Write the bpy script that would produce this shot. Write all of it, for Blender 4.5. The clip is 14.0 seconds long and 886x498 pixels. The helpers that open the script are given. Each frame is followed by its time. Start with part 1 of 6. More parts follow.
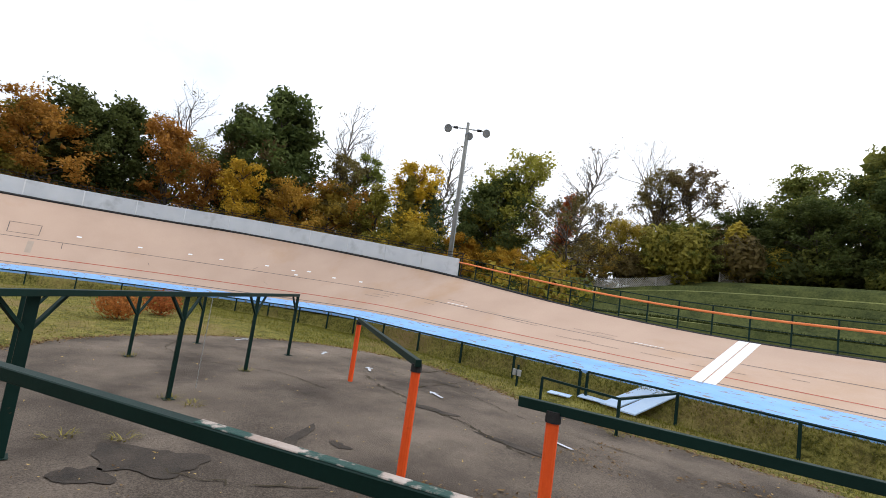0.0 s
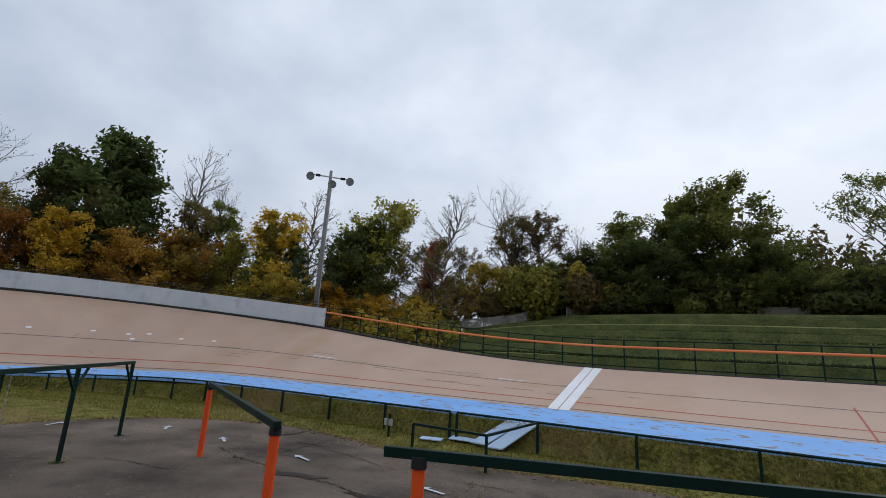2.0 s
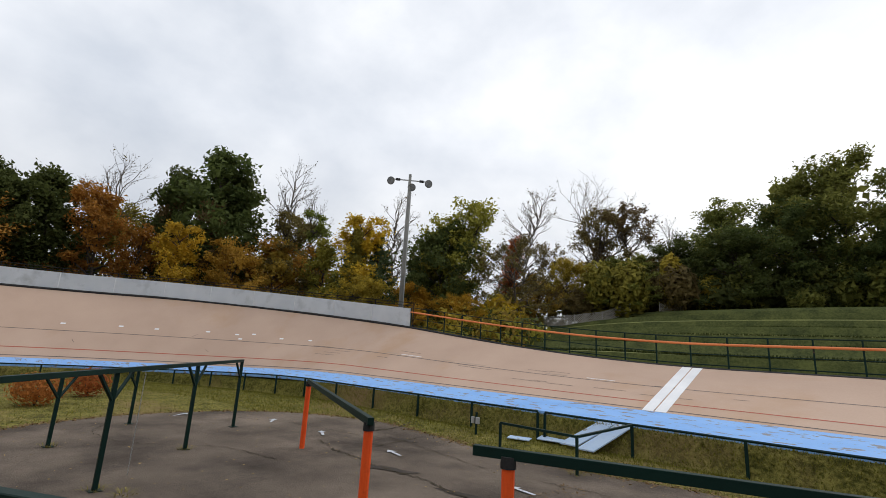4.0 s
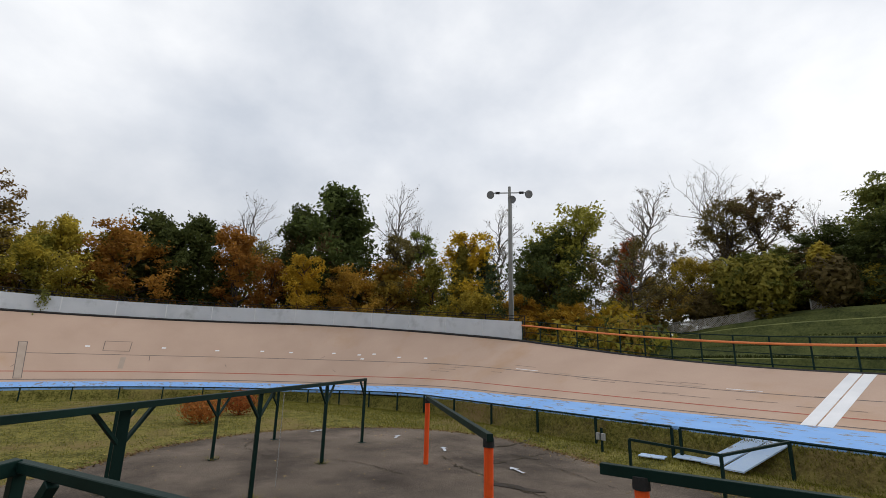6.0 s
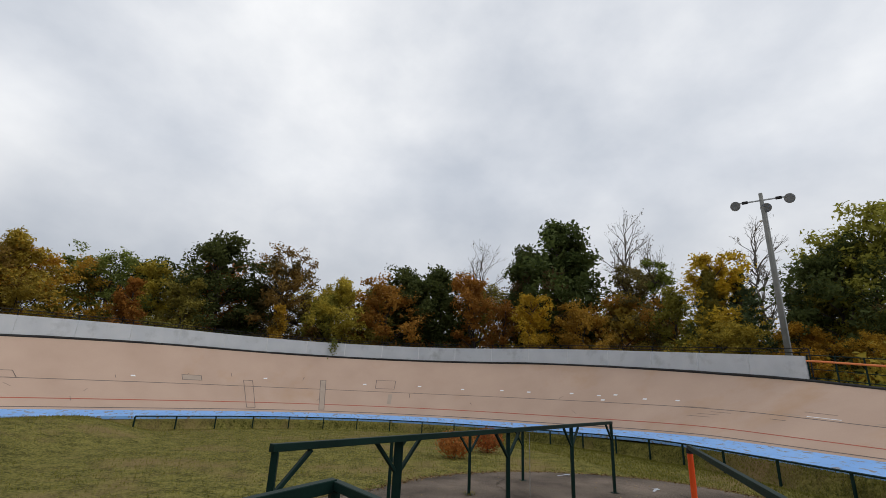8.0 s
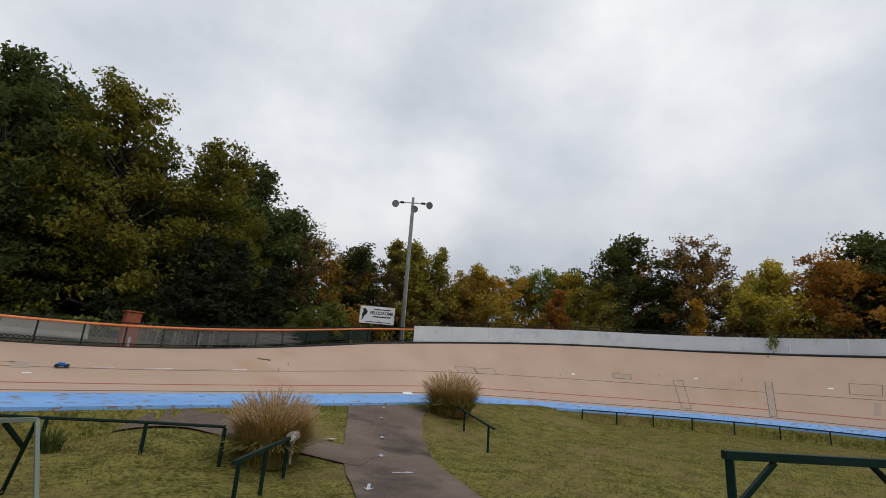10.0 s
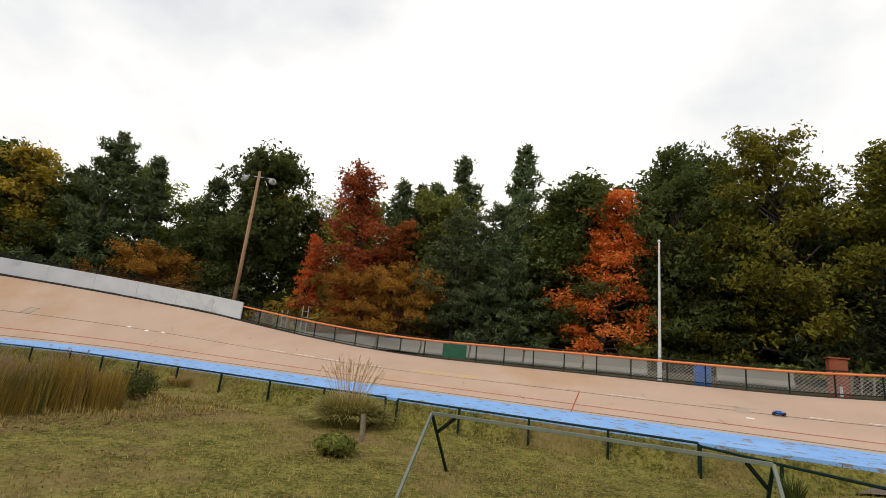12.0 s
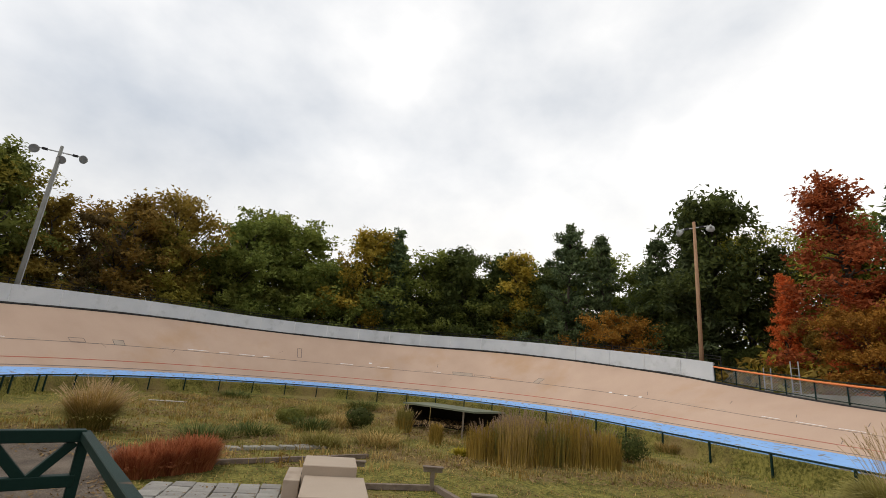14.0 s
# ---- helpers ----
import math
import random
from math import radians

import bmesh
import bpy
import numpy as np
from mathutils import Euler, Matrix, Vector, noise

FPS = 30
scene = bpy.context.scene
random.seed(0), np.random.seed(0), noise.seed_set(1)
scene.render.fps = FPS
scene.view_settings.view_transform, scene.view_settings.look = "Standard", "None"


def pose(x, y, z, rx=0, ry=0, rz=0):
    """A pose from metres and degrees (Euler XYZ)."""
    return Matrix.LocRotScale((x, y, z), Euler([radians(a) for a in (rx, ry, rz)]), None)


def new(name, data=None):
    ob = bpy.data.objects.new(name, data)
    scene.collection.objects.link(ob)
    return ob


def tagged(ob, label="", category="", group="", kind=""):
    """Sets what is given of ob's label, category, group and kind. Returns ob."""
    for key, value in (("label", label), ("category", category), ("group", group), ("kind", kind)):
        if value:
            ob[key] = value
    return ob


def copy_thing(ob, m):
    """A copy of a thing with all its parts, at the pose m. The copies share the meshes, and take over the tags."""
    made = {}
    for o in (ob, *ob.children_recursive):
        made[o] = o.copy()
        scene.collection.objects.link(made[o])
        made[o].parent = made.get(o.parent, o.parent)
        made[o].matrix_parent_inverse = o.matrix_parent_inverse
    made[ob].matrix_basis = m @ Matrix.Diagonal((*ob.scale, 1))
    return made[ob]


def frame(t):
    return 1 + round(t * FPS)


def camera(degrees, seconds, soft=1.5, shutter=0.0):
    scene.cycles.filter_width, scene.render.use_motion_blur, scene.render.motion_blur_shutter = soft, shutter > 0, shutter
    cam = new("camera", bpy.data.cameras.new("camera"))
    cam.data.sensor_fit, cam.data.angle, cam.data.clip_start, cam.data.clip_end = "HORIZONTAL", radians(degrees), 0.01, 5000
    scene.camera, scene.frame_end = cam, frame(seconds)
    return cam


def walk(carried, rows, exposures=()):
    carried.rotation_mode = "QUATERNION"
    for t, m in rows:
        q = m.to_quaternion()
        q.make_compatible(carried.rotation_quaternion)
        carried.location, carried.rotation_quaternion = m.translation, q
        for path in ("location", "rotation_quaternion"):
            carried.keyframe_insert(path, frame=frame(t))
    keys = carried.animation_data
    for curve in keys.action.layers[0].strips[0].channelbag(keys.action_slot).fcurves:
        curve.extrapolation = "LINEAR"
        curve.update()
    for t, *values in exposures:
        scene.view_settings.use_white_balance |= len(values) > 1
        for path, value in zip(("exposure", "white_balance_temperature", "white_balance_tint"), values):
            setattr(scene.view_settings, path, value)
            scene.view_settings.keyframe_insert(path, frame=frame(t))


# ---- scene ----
# Track frame: straights run along X, centre of the velodrome at the origin, z = 0 on the infield asphalt.
cam = camera(87.03, 14.0, soft=0.65)
PATH = [
    (0, pose(-3.097, 1.303, 2.625, 95.88, -8.13, 46.31)),
    (0.5, pose(-3.027, 1.307, 2.646, 99.12, -5.83, 37.57)),
    (1, pose(-2.988, 1.340, 2.649, 101.52, -4.23, 32.33)),
    (1.5, pose(-2.950, 1.367, 2.641, 102.73, -3.54, 30.25)),
    (2, pose(-2.978, 1.320, 2.633, 103.13, -3.21, 30.82)),
    (2.5, pose(-3.000, 1.277, 2.637, 101.41, -3.24, 34.31)),
    (3, pose(-2.993, 1.275, 2.647, 101.31, -3.53, 37.70)),
    (5.5, pose(-2.954, 1.331, 2.644, 103.62, -1.79, 48.37)),
    (6, pose(-2.967, 1.312, 2.646, 103.57, -1.32, 54.50)),
    (6.5, pose(-2.981, 1.286, 2.647, 104.24, -1.12, 60.69)),
    (7, pose(-2.961, 1.261, 2.652, 105.62, -1.40, 66.42)),
    (7.2, pose(-2.976, 1.249, 2.648, 106.28, -1.66, 68.87)),
    (9.3, pose(-3.084, 1.251, 2.646, 105.06, -2.92, 111.44)),
    (9.5, pose(-3.061, 1.242, 2.647, 104.59, -3.09, 116.48)),
    (10, pose(-2.977, 1.220, 2.655, 104.43, -3.83, 129.70)),
    (10.5, pose(-2.968, 1.192, 2.649, 104.42, -5.07, 147.11)),
    (11, pose(-2.976, 1.162, 2.641, 103.66, -6.13, 166.04)),
    (11.5, pose(-2.973, 1.236, 2.640, 102.80, -6.63, 184.71)),
    (12, pose(-2.944, 1.300, 2.649, 103.09, -5.69, 202.66)),
    (12.5, pose(-2.937, 1.259, 2.652, 104.11, -4.52, 217.93)),
    (13, pose(-2.928, 1.271, 2.650, 104.72, -4.18, 229.73)),
    (13.5, pose(-2.927, 1.271, 2.644, 105.05, -4.35, 241.73)),
    (14, pose(-2.947, 1.296, 2.641, 105.25, -4.93, 255.42)),
]
walk(cam, PATH, exposures=[(0.0, 0.92, 6350, 10), (0.5, 0.34, 6100, 10), (1.0, 0.08, 6000, 10), (2.0, -0.03, 5950, 10), (2.5, 0.29, 6300, 10), (3.0, 0.35, 6550, 10), (6.0, 0.2, 6550, 10), (9.5, 0.0, 6500, 10),
                           (11.0, 0.12, 6650, 10), (12.0, 0.5, 7200, 10), (13.0, 0.65, 7250, 10), (14.0, 0.48, 7050, 10)])

# ---- overcast daylight ----
world = bpy.data.worlds.new("overcast_sky")
scene.world = world
world.use_nodes = True
wn, wl = world.node_tree.nodes, world.node_tree.links
SUN_EL, SUN_AZ = radians(42), radians(20)
sky = wn.new("ShaderNodeTexSky")
sky.sky_type, sky.sun_disc = 'NISHITA', False
sky.sun_elevation, sky.sun_rotation = SUN_EL, SUN_AZ
coord = wn.new("ShaderNodeTexCoord")
squash = wn.new("ShaderNodeMapping")
squash.inputs["Scale"].default_value = (1.0, 1.0, 1.5)
big = wn.new("ShaderNodeTexNoise")
big.inputs["Scale"].default_value, big.inputs["Detail"].default_value, big.inputs["Roughness"].default_value = 1.5, 7.0, 0.52
ramp = wn.new("ShaderNodeValToRGB")
ramp.color_ramp.elements[0].position, ramp.color_ramp.elements[0].color = 0.27, (0.42, 0.47, 0.55, 1)
ramp.color_ramp.elements[1].position, ramp.color_ramp.elements[1].color = 0.645, (0.95, 0.96, 0.97, 1)
ramp.color_ramp.elements.new(0.47).color = (0.69, 0.72, 0.77, 1)
veil = wn.new("ShaderNodeMix")
veil.data_type = 'RGBA'
veil.inputs["Factor"].default_value = 0.94
dim = wn.new("ShaderNodeMix")
dim.data_type, dim.blend_type = 'RGBA', 'MULTIPLY'
dim.inputs["Factor"].default_value = 1.0
dim.inputs[7].default_value = (0.1, 0.1, 0.1, 1)
wl.new(coord.outputs["Generated"], squash.inputs["Vector"])
wl.new(squash.outputs["Vector"], big.inputs["Vector"])
wl.new(big.outputs["Fac"], ramp.inputs["Fac"])
wl.new(sky.outputs["Color"], dim.inputs[6])
wl.new(dim.outputs[2], veil.inputs[6])
wl.new(ramp.outputs["Color"], veil.inputs[7])
rise = wn.new("ShaderNodeSeparateXYZ")
gain = wn.new("ShaderNodeMapRange")
gain.inputs["From Min"].default_value, gain.inputs["From Max"].default_value = 0.02, 0.42
gain.inputs["To Min"].default_value, gain.inputs["To Max"].default_value = 0.70, 1.04
level = wn.new("ShaderNodeMix")
level.data_type, level.blend_type = 'RGBA', 'MULTIPLY'
level.inputs["Factor"].default_value = 1.0
wl.new(coord.outputs["Generated"], rise.inputs["Vector"])
wl.new(rise.outputs["Z"], gain.inputs["Value"])
wl.new(veil.outputs[2], level.inputs[6])
wl.new(gain.outputs["Result"], level.inputs[7])
wl.new(level.outputs[2], wn["Background"].inputs["Color"])
wn["Background"].inputs["Strength"].default_value = 1.0

sun = new("sun", bpy.data.lights.new("sun", 'SUN'))
sun.data.energy, sun.data.angle, sun.data.color = 0.7, radians(25), (1.0, 0.97, 0.93)
sun.matrix_world = pose(0, 0, 30, 90 - math.degrees(SUN_EL), 0, 180 - math.degrees(SUN_AZ))


# ---- materials ----
def material(name, low, high, rough=0.8, scale=3.0, bump=0.2, fine=40.0, metal=0.0, stain=None, stain_scale=0.4, stain_at=(0.52, 0.68),
             per_island=0.0, per_object=0.0, spec=0.3, translucent=0.0, stretch=(1, 1, 1), grainy=0.6, contrast=1.0):
    """A two-scale procedural surface: broad colour change between low and high, fine grain, stains and relief."""
    m = bpy.data.materials.new(name)
    m.use_nodes = True
    n, l = m.node_tree.nodes, m.node_tree.links
    b = n["Principled BSDF"]
    b.inputs["Roughness"].default_value, b.inputs["Metallic"].default_value = rough, metal
    b.inputs["Specular IOR Level"].default_value = spec
    tc = n.new("ShaderNodeTexCoord")
    mp = n.new("ShaderNodeMapping")
    mp.inputs["Scale"].default_value = stretch
    l.new(tc.outputs["Object"], mp.inputs["Vector"])
    broad, grain = n.new("ShaderNodeTexNoise"), n.new("ShaderNodeTexNoise")
    broad.inputs["Scale"].default_value, broad.inputs["Detail"].default_value = scale, 6.0
    grain.inputs["Scale"].default_value, grain.inputs["Detail"].default_value = fine, 7.0
    grain.inputs["Roughness"].default_value = 0.72
    l.new(mp.outputs["Vector"], broad.inputs["Vector"])
    l.new(mp.outputs["Vector"], grain.inputs["Vector"])
    add = n.new("ShaderNodeMath")
    add.operation = 'MULTIPLY_ADD'
    add.inputs[1].default_value = grainy
    l.new(grain.outputs["Fac"], add.inputs[0])
    l.new(broad.outputs["Fac"], add.inputs[2])
    fit = n.new("ShaderNodeMapRange")
    fit.inputs["From Min"].default_value, fit.inputs["From Max"].default_value = 0.5 + 0.5 * grainy - (0.24 + 0.13 * grainy) / contrast, 0.5 + 0.5 * grainy + (0.24 + 0.13 * grainy) / contrast
    l.new(add.outputs[0], fit.inputs["Value"])
    fac = fit.outputs["Result"]
    if per_island:
        geo = n.new("ShaderNodeNewGeometry")
        mixf = n.new("ShaderNodeMix")
        mixf.inputs["Factor"].default_value = per_island
        l.new(fac, mixf.inputs[2])
        l.new(geo.outputs["Random Per Island"], mixf.inputs[3])
        fac = mixf.outputs[0]
    mix = n.new("ShaderNodeMix")
    mix.data_type = 'RGBA'
    mix.inputs[6].default_value, mix.inputs[7].default_value = (*low, 1), (*high, 1)
    l.new(fac, mix.inputs["Factor"])
    col = mix.outputs[2]
    if stain:
        sn = n.new("ShaderNodeTexNoise")
        sn.inputs["Scale"].default_value, sn.inputs["Detail"].default_value, sn.inputs["Roughness"].default_value = stain_scale, 8.0, 0.62
        l.new(mp.outputs["Vector"], sn.inputs["Vector"])
        sr = n.new("ShaderNodeMapRange")
        sr.inputs["From Min"].default_value, sr.inputs["From Max"].default_value = stain_at
        l.new(sn.outputs["Fac"], sr.inputs["Value"])
        sm = n.new("ShaderNodeMix")
        sm.data_type = 'RGBA'
        sm.inputs[7].default_value = (*stain, 1)
        l.new(sr.outputs["Result"], sm.inputs["Factor"])
        l.new(col, sm.inputs[6])
        col = sm.outputs[2]
    if per_object:
        oi = n.new("ShaderNodeObjectInfo")
        hsv = n.new("ShaderNodeHueSaturation")
        for want, lo, hi in (("Hue", 0.5 - 0.03 * per_object, 0.5 + 0.03 * per_object), ("Value", 1 - 0.3 * per_object, 1 + 0.3 * per_object)):
            r = n.new("ShaderNodeMapRange")
            r.inputs["To Min"].default_value, r.inputs["To Max"].default_value = lo, hi
            l.new(oi.outputs["Random"], r.inputs["Value"])
            l.new(r.outputs["Result"], hsv.inputs[want])
        l.new(col, hsv.inputs["Color"])
        col = hsv.outputs["Color"]
    l.new(col, b.inputs["Base Color"])
    if bump:
        bp = n.new("ShaderNodeBump")
        bp.inputs["Strength"].default_value, bp.inputs["Distance"].default_value = bump, 0.05
        l.new(grain.outputs["Fac"], bp.inputs["Height"])
        l.new(bp.outputs["Normal"], b.inputs["Normal"])
    if translucent:
        tr = n.new("ShaderNodeBsdfTranslucent")
        ms = n.new("ShaderNodeMixShader")
        ms.inputs["Fac"].default_value = translucent
        l.new(col, tr.inputs["Color"])
        l.new(b.outputs["BSDF"], ms.inputs[1])
        l.new(tr.outputs["BSDF"], ms.inputs[2])
        l.new(ms.outputs["Shader"], n["Material Output"].inputs["Surface"])
    return m


M_TRACK = material("tan_track_paint", (0.440, 0.310, 0.235), (0.535, 0.388, 0.300), 0.8, 0.35, 0.08, 18, spec=0.18, stain=(0.44, 0.27, 0.15), stain_scale=0.16, stain_at=(0.55, 0.80))
M_BLUE = material("worn_blue_paint", (0.165, 0.365, 0.74), (0.26, 0.47, 0.82), 0.7, 0.8, 0.1, 20, stain=(0.23, 0.22, 0.22), stain_scale=2.8, stain_at=(0.575, 0.60), stretch=(0.7, 1.7, 1.0))
M_WHITE_WALL = material("weathered_white_board", (0.50, 0.53, 0.56), (0.64, 0.66, 0.68), 0.75, 0.7, 0.1, 25, stain=(0.40, 0.42, 0.43), stain_scale=0.9, stain_at=(0.55, 0.75))
M_BATTEN = material("pale_joint_filler", (0.60, 0.62, 0.63), (0.76, 0.77, 0.78), 0.8, 3.0, 0.1, 30)
M_WHITE = material("white_line_paint", (0.72, 0.73, 0.75), (0.85, 0.85, 0.86), 0.7, 1.5, 0.05, 30)
M_FADED = material("worn_arrow_paint", (0.36, 0.39, 0.43), (0.62, 0.65, 0.70), 0.8, 4.0, 0.1, 30, stain=(0.16, 0.14, 0.12), stain_scale=9.0, stain_at=(0.56, 0.64))
M_RED = material("red_line_paint", (0.33, 0.060, 0.035), (0.44, 0.10, 0.06), 0.7, 1.2, 0.05, 30)
M_DARKLINE = material("dark_line_paint", (0.07, 0.06, 0.06), (0.20, 0.16, 0.14), 0.7, 0.8, 0.05, 30)
M_BLACK = material("black_rubber_edge", (0.012, 0.012, 0.013), (0.035, 0.034, 0.033), 0.8, 1.5, 0.1, 40)
M_GREEN = material("dark_green_steel", (0.002, 0.014, 0.011), (0.005, 0.027, 0.021), 0.55, 2.0, 0.06, 60, spec=0.18, stain=(0.10, 0.06, 0.035), stain_scale=3.0, stain_at=(0.66, 0.72))
M_ORANGE = material("bright_orange_paint", (0.78, 0.075, 0.012), (0.90, 0.12, 0.02), 0.5, 2.0, 0.08, 40, stain=(0.5, 0.06, 0.02), stain_scale=2.0, stain_at=(0.6, 0.75))
M_ORANGE_PIPE = material("orange_plastic_cap", (0.72, 0.20, 0.06), (0.85, 0.28, 0.10), 0.55, 1.0, 0.05, 40)
M_STEEL = material("galvanised_steel", (0.30, 0.31, 0.31), (0.45, 0.46, 0.46), 0.5, 2.0, 0.05, 50, metal=0.3)
M_ASPHALT = material("old_asphalt", (0.078, 0.061, 0.048), (0.262, 0.209, 0.164), 0.85, 0.45, 1.0, 42, spec=0.2, stain=(0.060, 0.047, 0.038), stain_scale=0.32, stain_at=(0.48, 0.68), grainy=1.5, contrast=1.9)
M_PATH = material("brown_path_asphalt", (0.112, 0.084, 0.067), (0.235, 0.182, 0.148), 0.9, 0.6, 0.8, 14, spec=0.15, stain=(0.070, 0.056, 0.048), stain_scale=0.35, stain_at=(0.52, 0.66), grainy=0.8, contrast=1.3)
M_GRASS = material("autumn_lawn_soil", (0.055, 0.056, 0.012), (0.235, 0.208, 0.056), 0.95, 1.6, 0.9, 9, spec=0.1, stain=(0.22, 0.155, 0.07), stain_scale=0.22, stain_at=(0.50, 0.68), grainy=2.2, contrast=2.0)
M_HILL = material("mown_hill_grass", (0.060, 0.072, 0.017), (0.200, 0.205, 0.055), 0.95, 0.9, 0.8, 7, stain=(0.13, 0.14, 0.045), stain_scale=0.25, stain_at=(0.55, 0.75), grainy=1.4, contrast=1.6)
# Rough grass of the risers, a darker M_HILL with the steep faces' shade in its colour.
M_BANKGRASS = material("rough_shaded_riser_grass", (0.032, 0.043, 0.011), (0.105, 0.118, 0.032), 0.95, 0.9, 0.8, 7, grainy=1.4, contrast=1.5)
M_WOODSOIL = material("leaf_litter", (0.04, 0.035, 0.018), (0.10, 0.075, 0.035), 0.95, 0.5, 0.8, 20)
M_CONCRETE = material("grey_concrete", (0.28, 0.27, 0.25), (0.42, 0.40, 0.37), 0.9, 0.8, 0.3, 30, stain=(0.16, 0.15, 0.13), stain_scale=0.7, stain_at=(0.55, 0.7))
M_BARK = material("grey_brown_bark", (0.035, 0.028, 0.022), (0.11, 0.09, 0.07), 0.95, 3, 0.8, 14, stretch=(3, 3, 0.5))
M_PALEBARK = material("pale_twig_bark", (0.10, 0.085, 0.07), (0.21, 0.185, 0.16), 0.95, 3, 0.5, 14, stretch=(3, 3, 0.5))


# ---- mesh helpers ----
def part(name, bm, mat, parent=None, label="", smooth=False):
    me = bpy.data.meshes.new(name)
    if isinstance(bm, tuple):
        me.from_pydata(*bm)
    else:
        bm.to_mesh(me)
        bm.free()
    if smooth:
        me.polygons.foreach_set("use_smooth", [True] * len(me.polygons))
    me.materials.append(mat)
    ob = new(name, me)
    if parent:
        ob.parent = parent
    if label:
        ob["label"] = label
    return ob


def thing(name, at, label, category, group="", kind="", turn=0.0):
    ob = new(name)
    ob.empty_display_size = 0.2
    ob.matrix_basis = pose(*at, 0, 0, turn)
    return tagged(ob, label, category, group, kind)


def add_box(bm, size, m, bevel=0.0):
    r = bmesh.ops.create_cube(bm, size=1.0, matrix=m @ Matrix.Diagonal((*size, 1)))
    if bevel:
        edges = list({e for v in r["verts"] for e in v.link_edges})
        bmesh.ops.bevel(bm, geom=edges, offset=bevel, segments=1, affect='EDGES', clamp_overlap=True)
    return bm


def box(size, at=(0, 0, 0), rot=(0, 0, 0), bevel=0.005):
    return add_box(bmesh.new(), size, pose(*at, *rot), bevel)


def add_bar(bm, a, b, w, h=None, bevel=0.004):
    """A square tube from a to b, w wide and h high."""
    a, b = Vector(a), Vector(b)
    d = b - a
    q = d.to_track_quat('X', 'Z').to_matrix().to_4x4()
    return add_box(bm, (d.length, w, h or w), Matrix.Translation((a + b) / 2) @ q, bevel)


def bar(a, b, w, h=None, bevel=0.004):
    return add_bar(bmesh.new(), a, b, w, h, bevel)


def tube_data(points, radii, sides=8, cap=True):
    """Verts and faces of a tube along points."""
    verts, faces = [], []
    up = Vector((0.31, 0.17, 0.93))
    pts = [Vector(q) for q in points]
    for i, q in enumerate(pts):
        d = (pts[min(i + 1, len(pts) - 1)] - pts[max(i - 1, 0)]).normalized()
        x = d.cross(up)
        x = x.normalized() if x.length > 1e-3 else Vector((1, 0, 0))
        y = d.cross(x)
        for k in range(sides):
            a = 2 * math.pi * k / sides
            verts.append(tuple(q + radii[i] * (math.cos(a) * x + math.sin(a) * y)))
    for i in range(len(pts) - 1):
        for k in range(sides):
            k2 = (k + 1) % sides
            faces.append((i * sides + k, i * sides + k2, (i + 1) * sides + k2, (i + 1) * sides + k))
    if cap:
        faces.append(tuple(range(sides))[::-1])
        faces.append(tuple((len(pts) - 1) * sides + k for k in range(sides)))
    return verts, faces


def tubes(runs, sides=8):
    """Several tubes in one mesh; runs of (points, radii)."""
    verts, faces = [], []
    for points, radii in runs:
        v, f = tube_data(points, radii, 3 if max(radii) < 0.0045 else sides, max(radii) >= 0.0045)
        o = len(verts)
        verts += v
        faces += [tuple(i + o for i in q) for q in f]
    return verts, [], faces


def pipe(points, r, sides=8):
    return tubes([(points, [r] * len(points))], sides)


# ---- the velodrome's plan ----
HALF, RAD = 23.2, 17.06           # half straight and turn radius at the black line
Z_LINE, BLUE_W, BLUE_TILT = 1.20, 1.71, radians(8)
BANK_S, BANK_T, WIDE_S, WIDE_T, EASE = radians(15.5), radians(44), 5.1, 5.8, 16.9
TURN = math.pi * RAD
LAP = 4 * HALF + 2 * TURN


def station(u):
    """Point on the black line, outward normal and distance past the tangent point, u metres along the lap from the middle of the finish straight."""
    u %= LAP
    if u <= HALF:
        return Vector((-u, RAD, 0)), Vector((0, 1, 0)), u - HALF
    u -= HALF
    if u <= TURN:
        a = math.pi / 2 + u / RAD
        nrm = Vector((math.cos(a), math.sin(a), 0))
        return Vector((-HALF, 0, 0)) + RAD * nrm, nrm, min(u, TURN - u)
    u -= TURN
    if u <= 2 * HALF:
        return Vector((-HALF + u, -RAD, 0)), Vector((0, -1, 0)), -min(u, 2 * HALF - u)
    u -= 2 * HALF
    if u <= TURN:
        a = -math.pi / 2 + u / RAD
        nrm = Vector((math.cos(a), math.sin(a), 0))
        return Vector((HALF, 0, 0)) + RAD * nrm, nrm, min(u, TURN - u)
    u -= TURN
    return Vector((HALF - u, RAD, 0)), Vector((0, 1, 0)), u - HALF if u > HALF else -u


def banking(past):
    s = min(max((past + EASE) / (2 * EASE), 0), 1)
    s = s * s * (3 - 2 * s)
    return BANK_S + (BANK_T - BANK_S) * s, WIDE_S + (WIDE_T - WIDE_S) * s


def z_line(u):
    """The black line lies a little lower round the west turn."""
    x = station(u)[0].x
    t = min(max((-x - HALF) / 14.0, 0), 1)
    return Z_LINE - 0.25 * t * t * (3 - 2 * t)


def on_track(u, v, lift=0.0):
    """The point v metres up the banking from the black line (negative: on the blue band)."""
    c, nrm, past = station(u)
    bank, wide = banking(past)
    if v < 0:
        bank = BLUE_TILT
    run, rise = v * math.cos(bank), v * math.sin(bank)
    up = Vector((0, 0, math.cos(bank))) - nrm * math.sin(bank)
    return c + nrm * run + Vector((0, 0, z_line(u) + rise)) + up * lift


def width_at(u):
    return banking(station(u)[2])[1] + (Z_LINE - z_line(u)) * 1.4


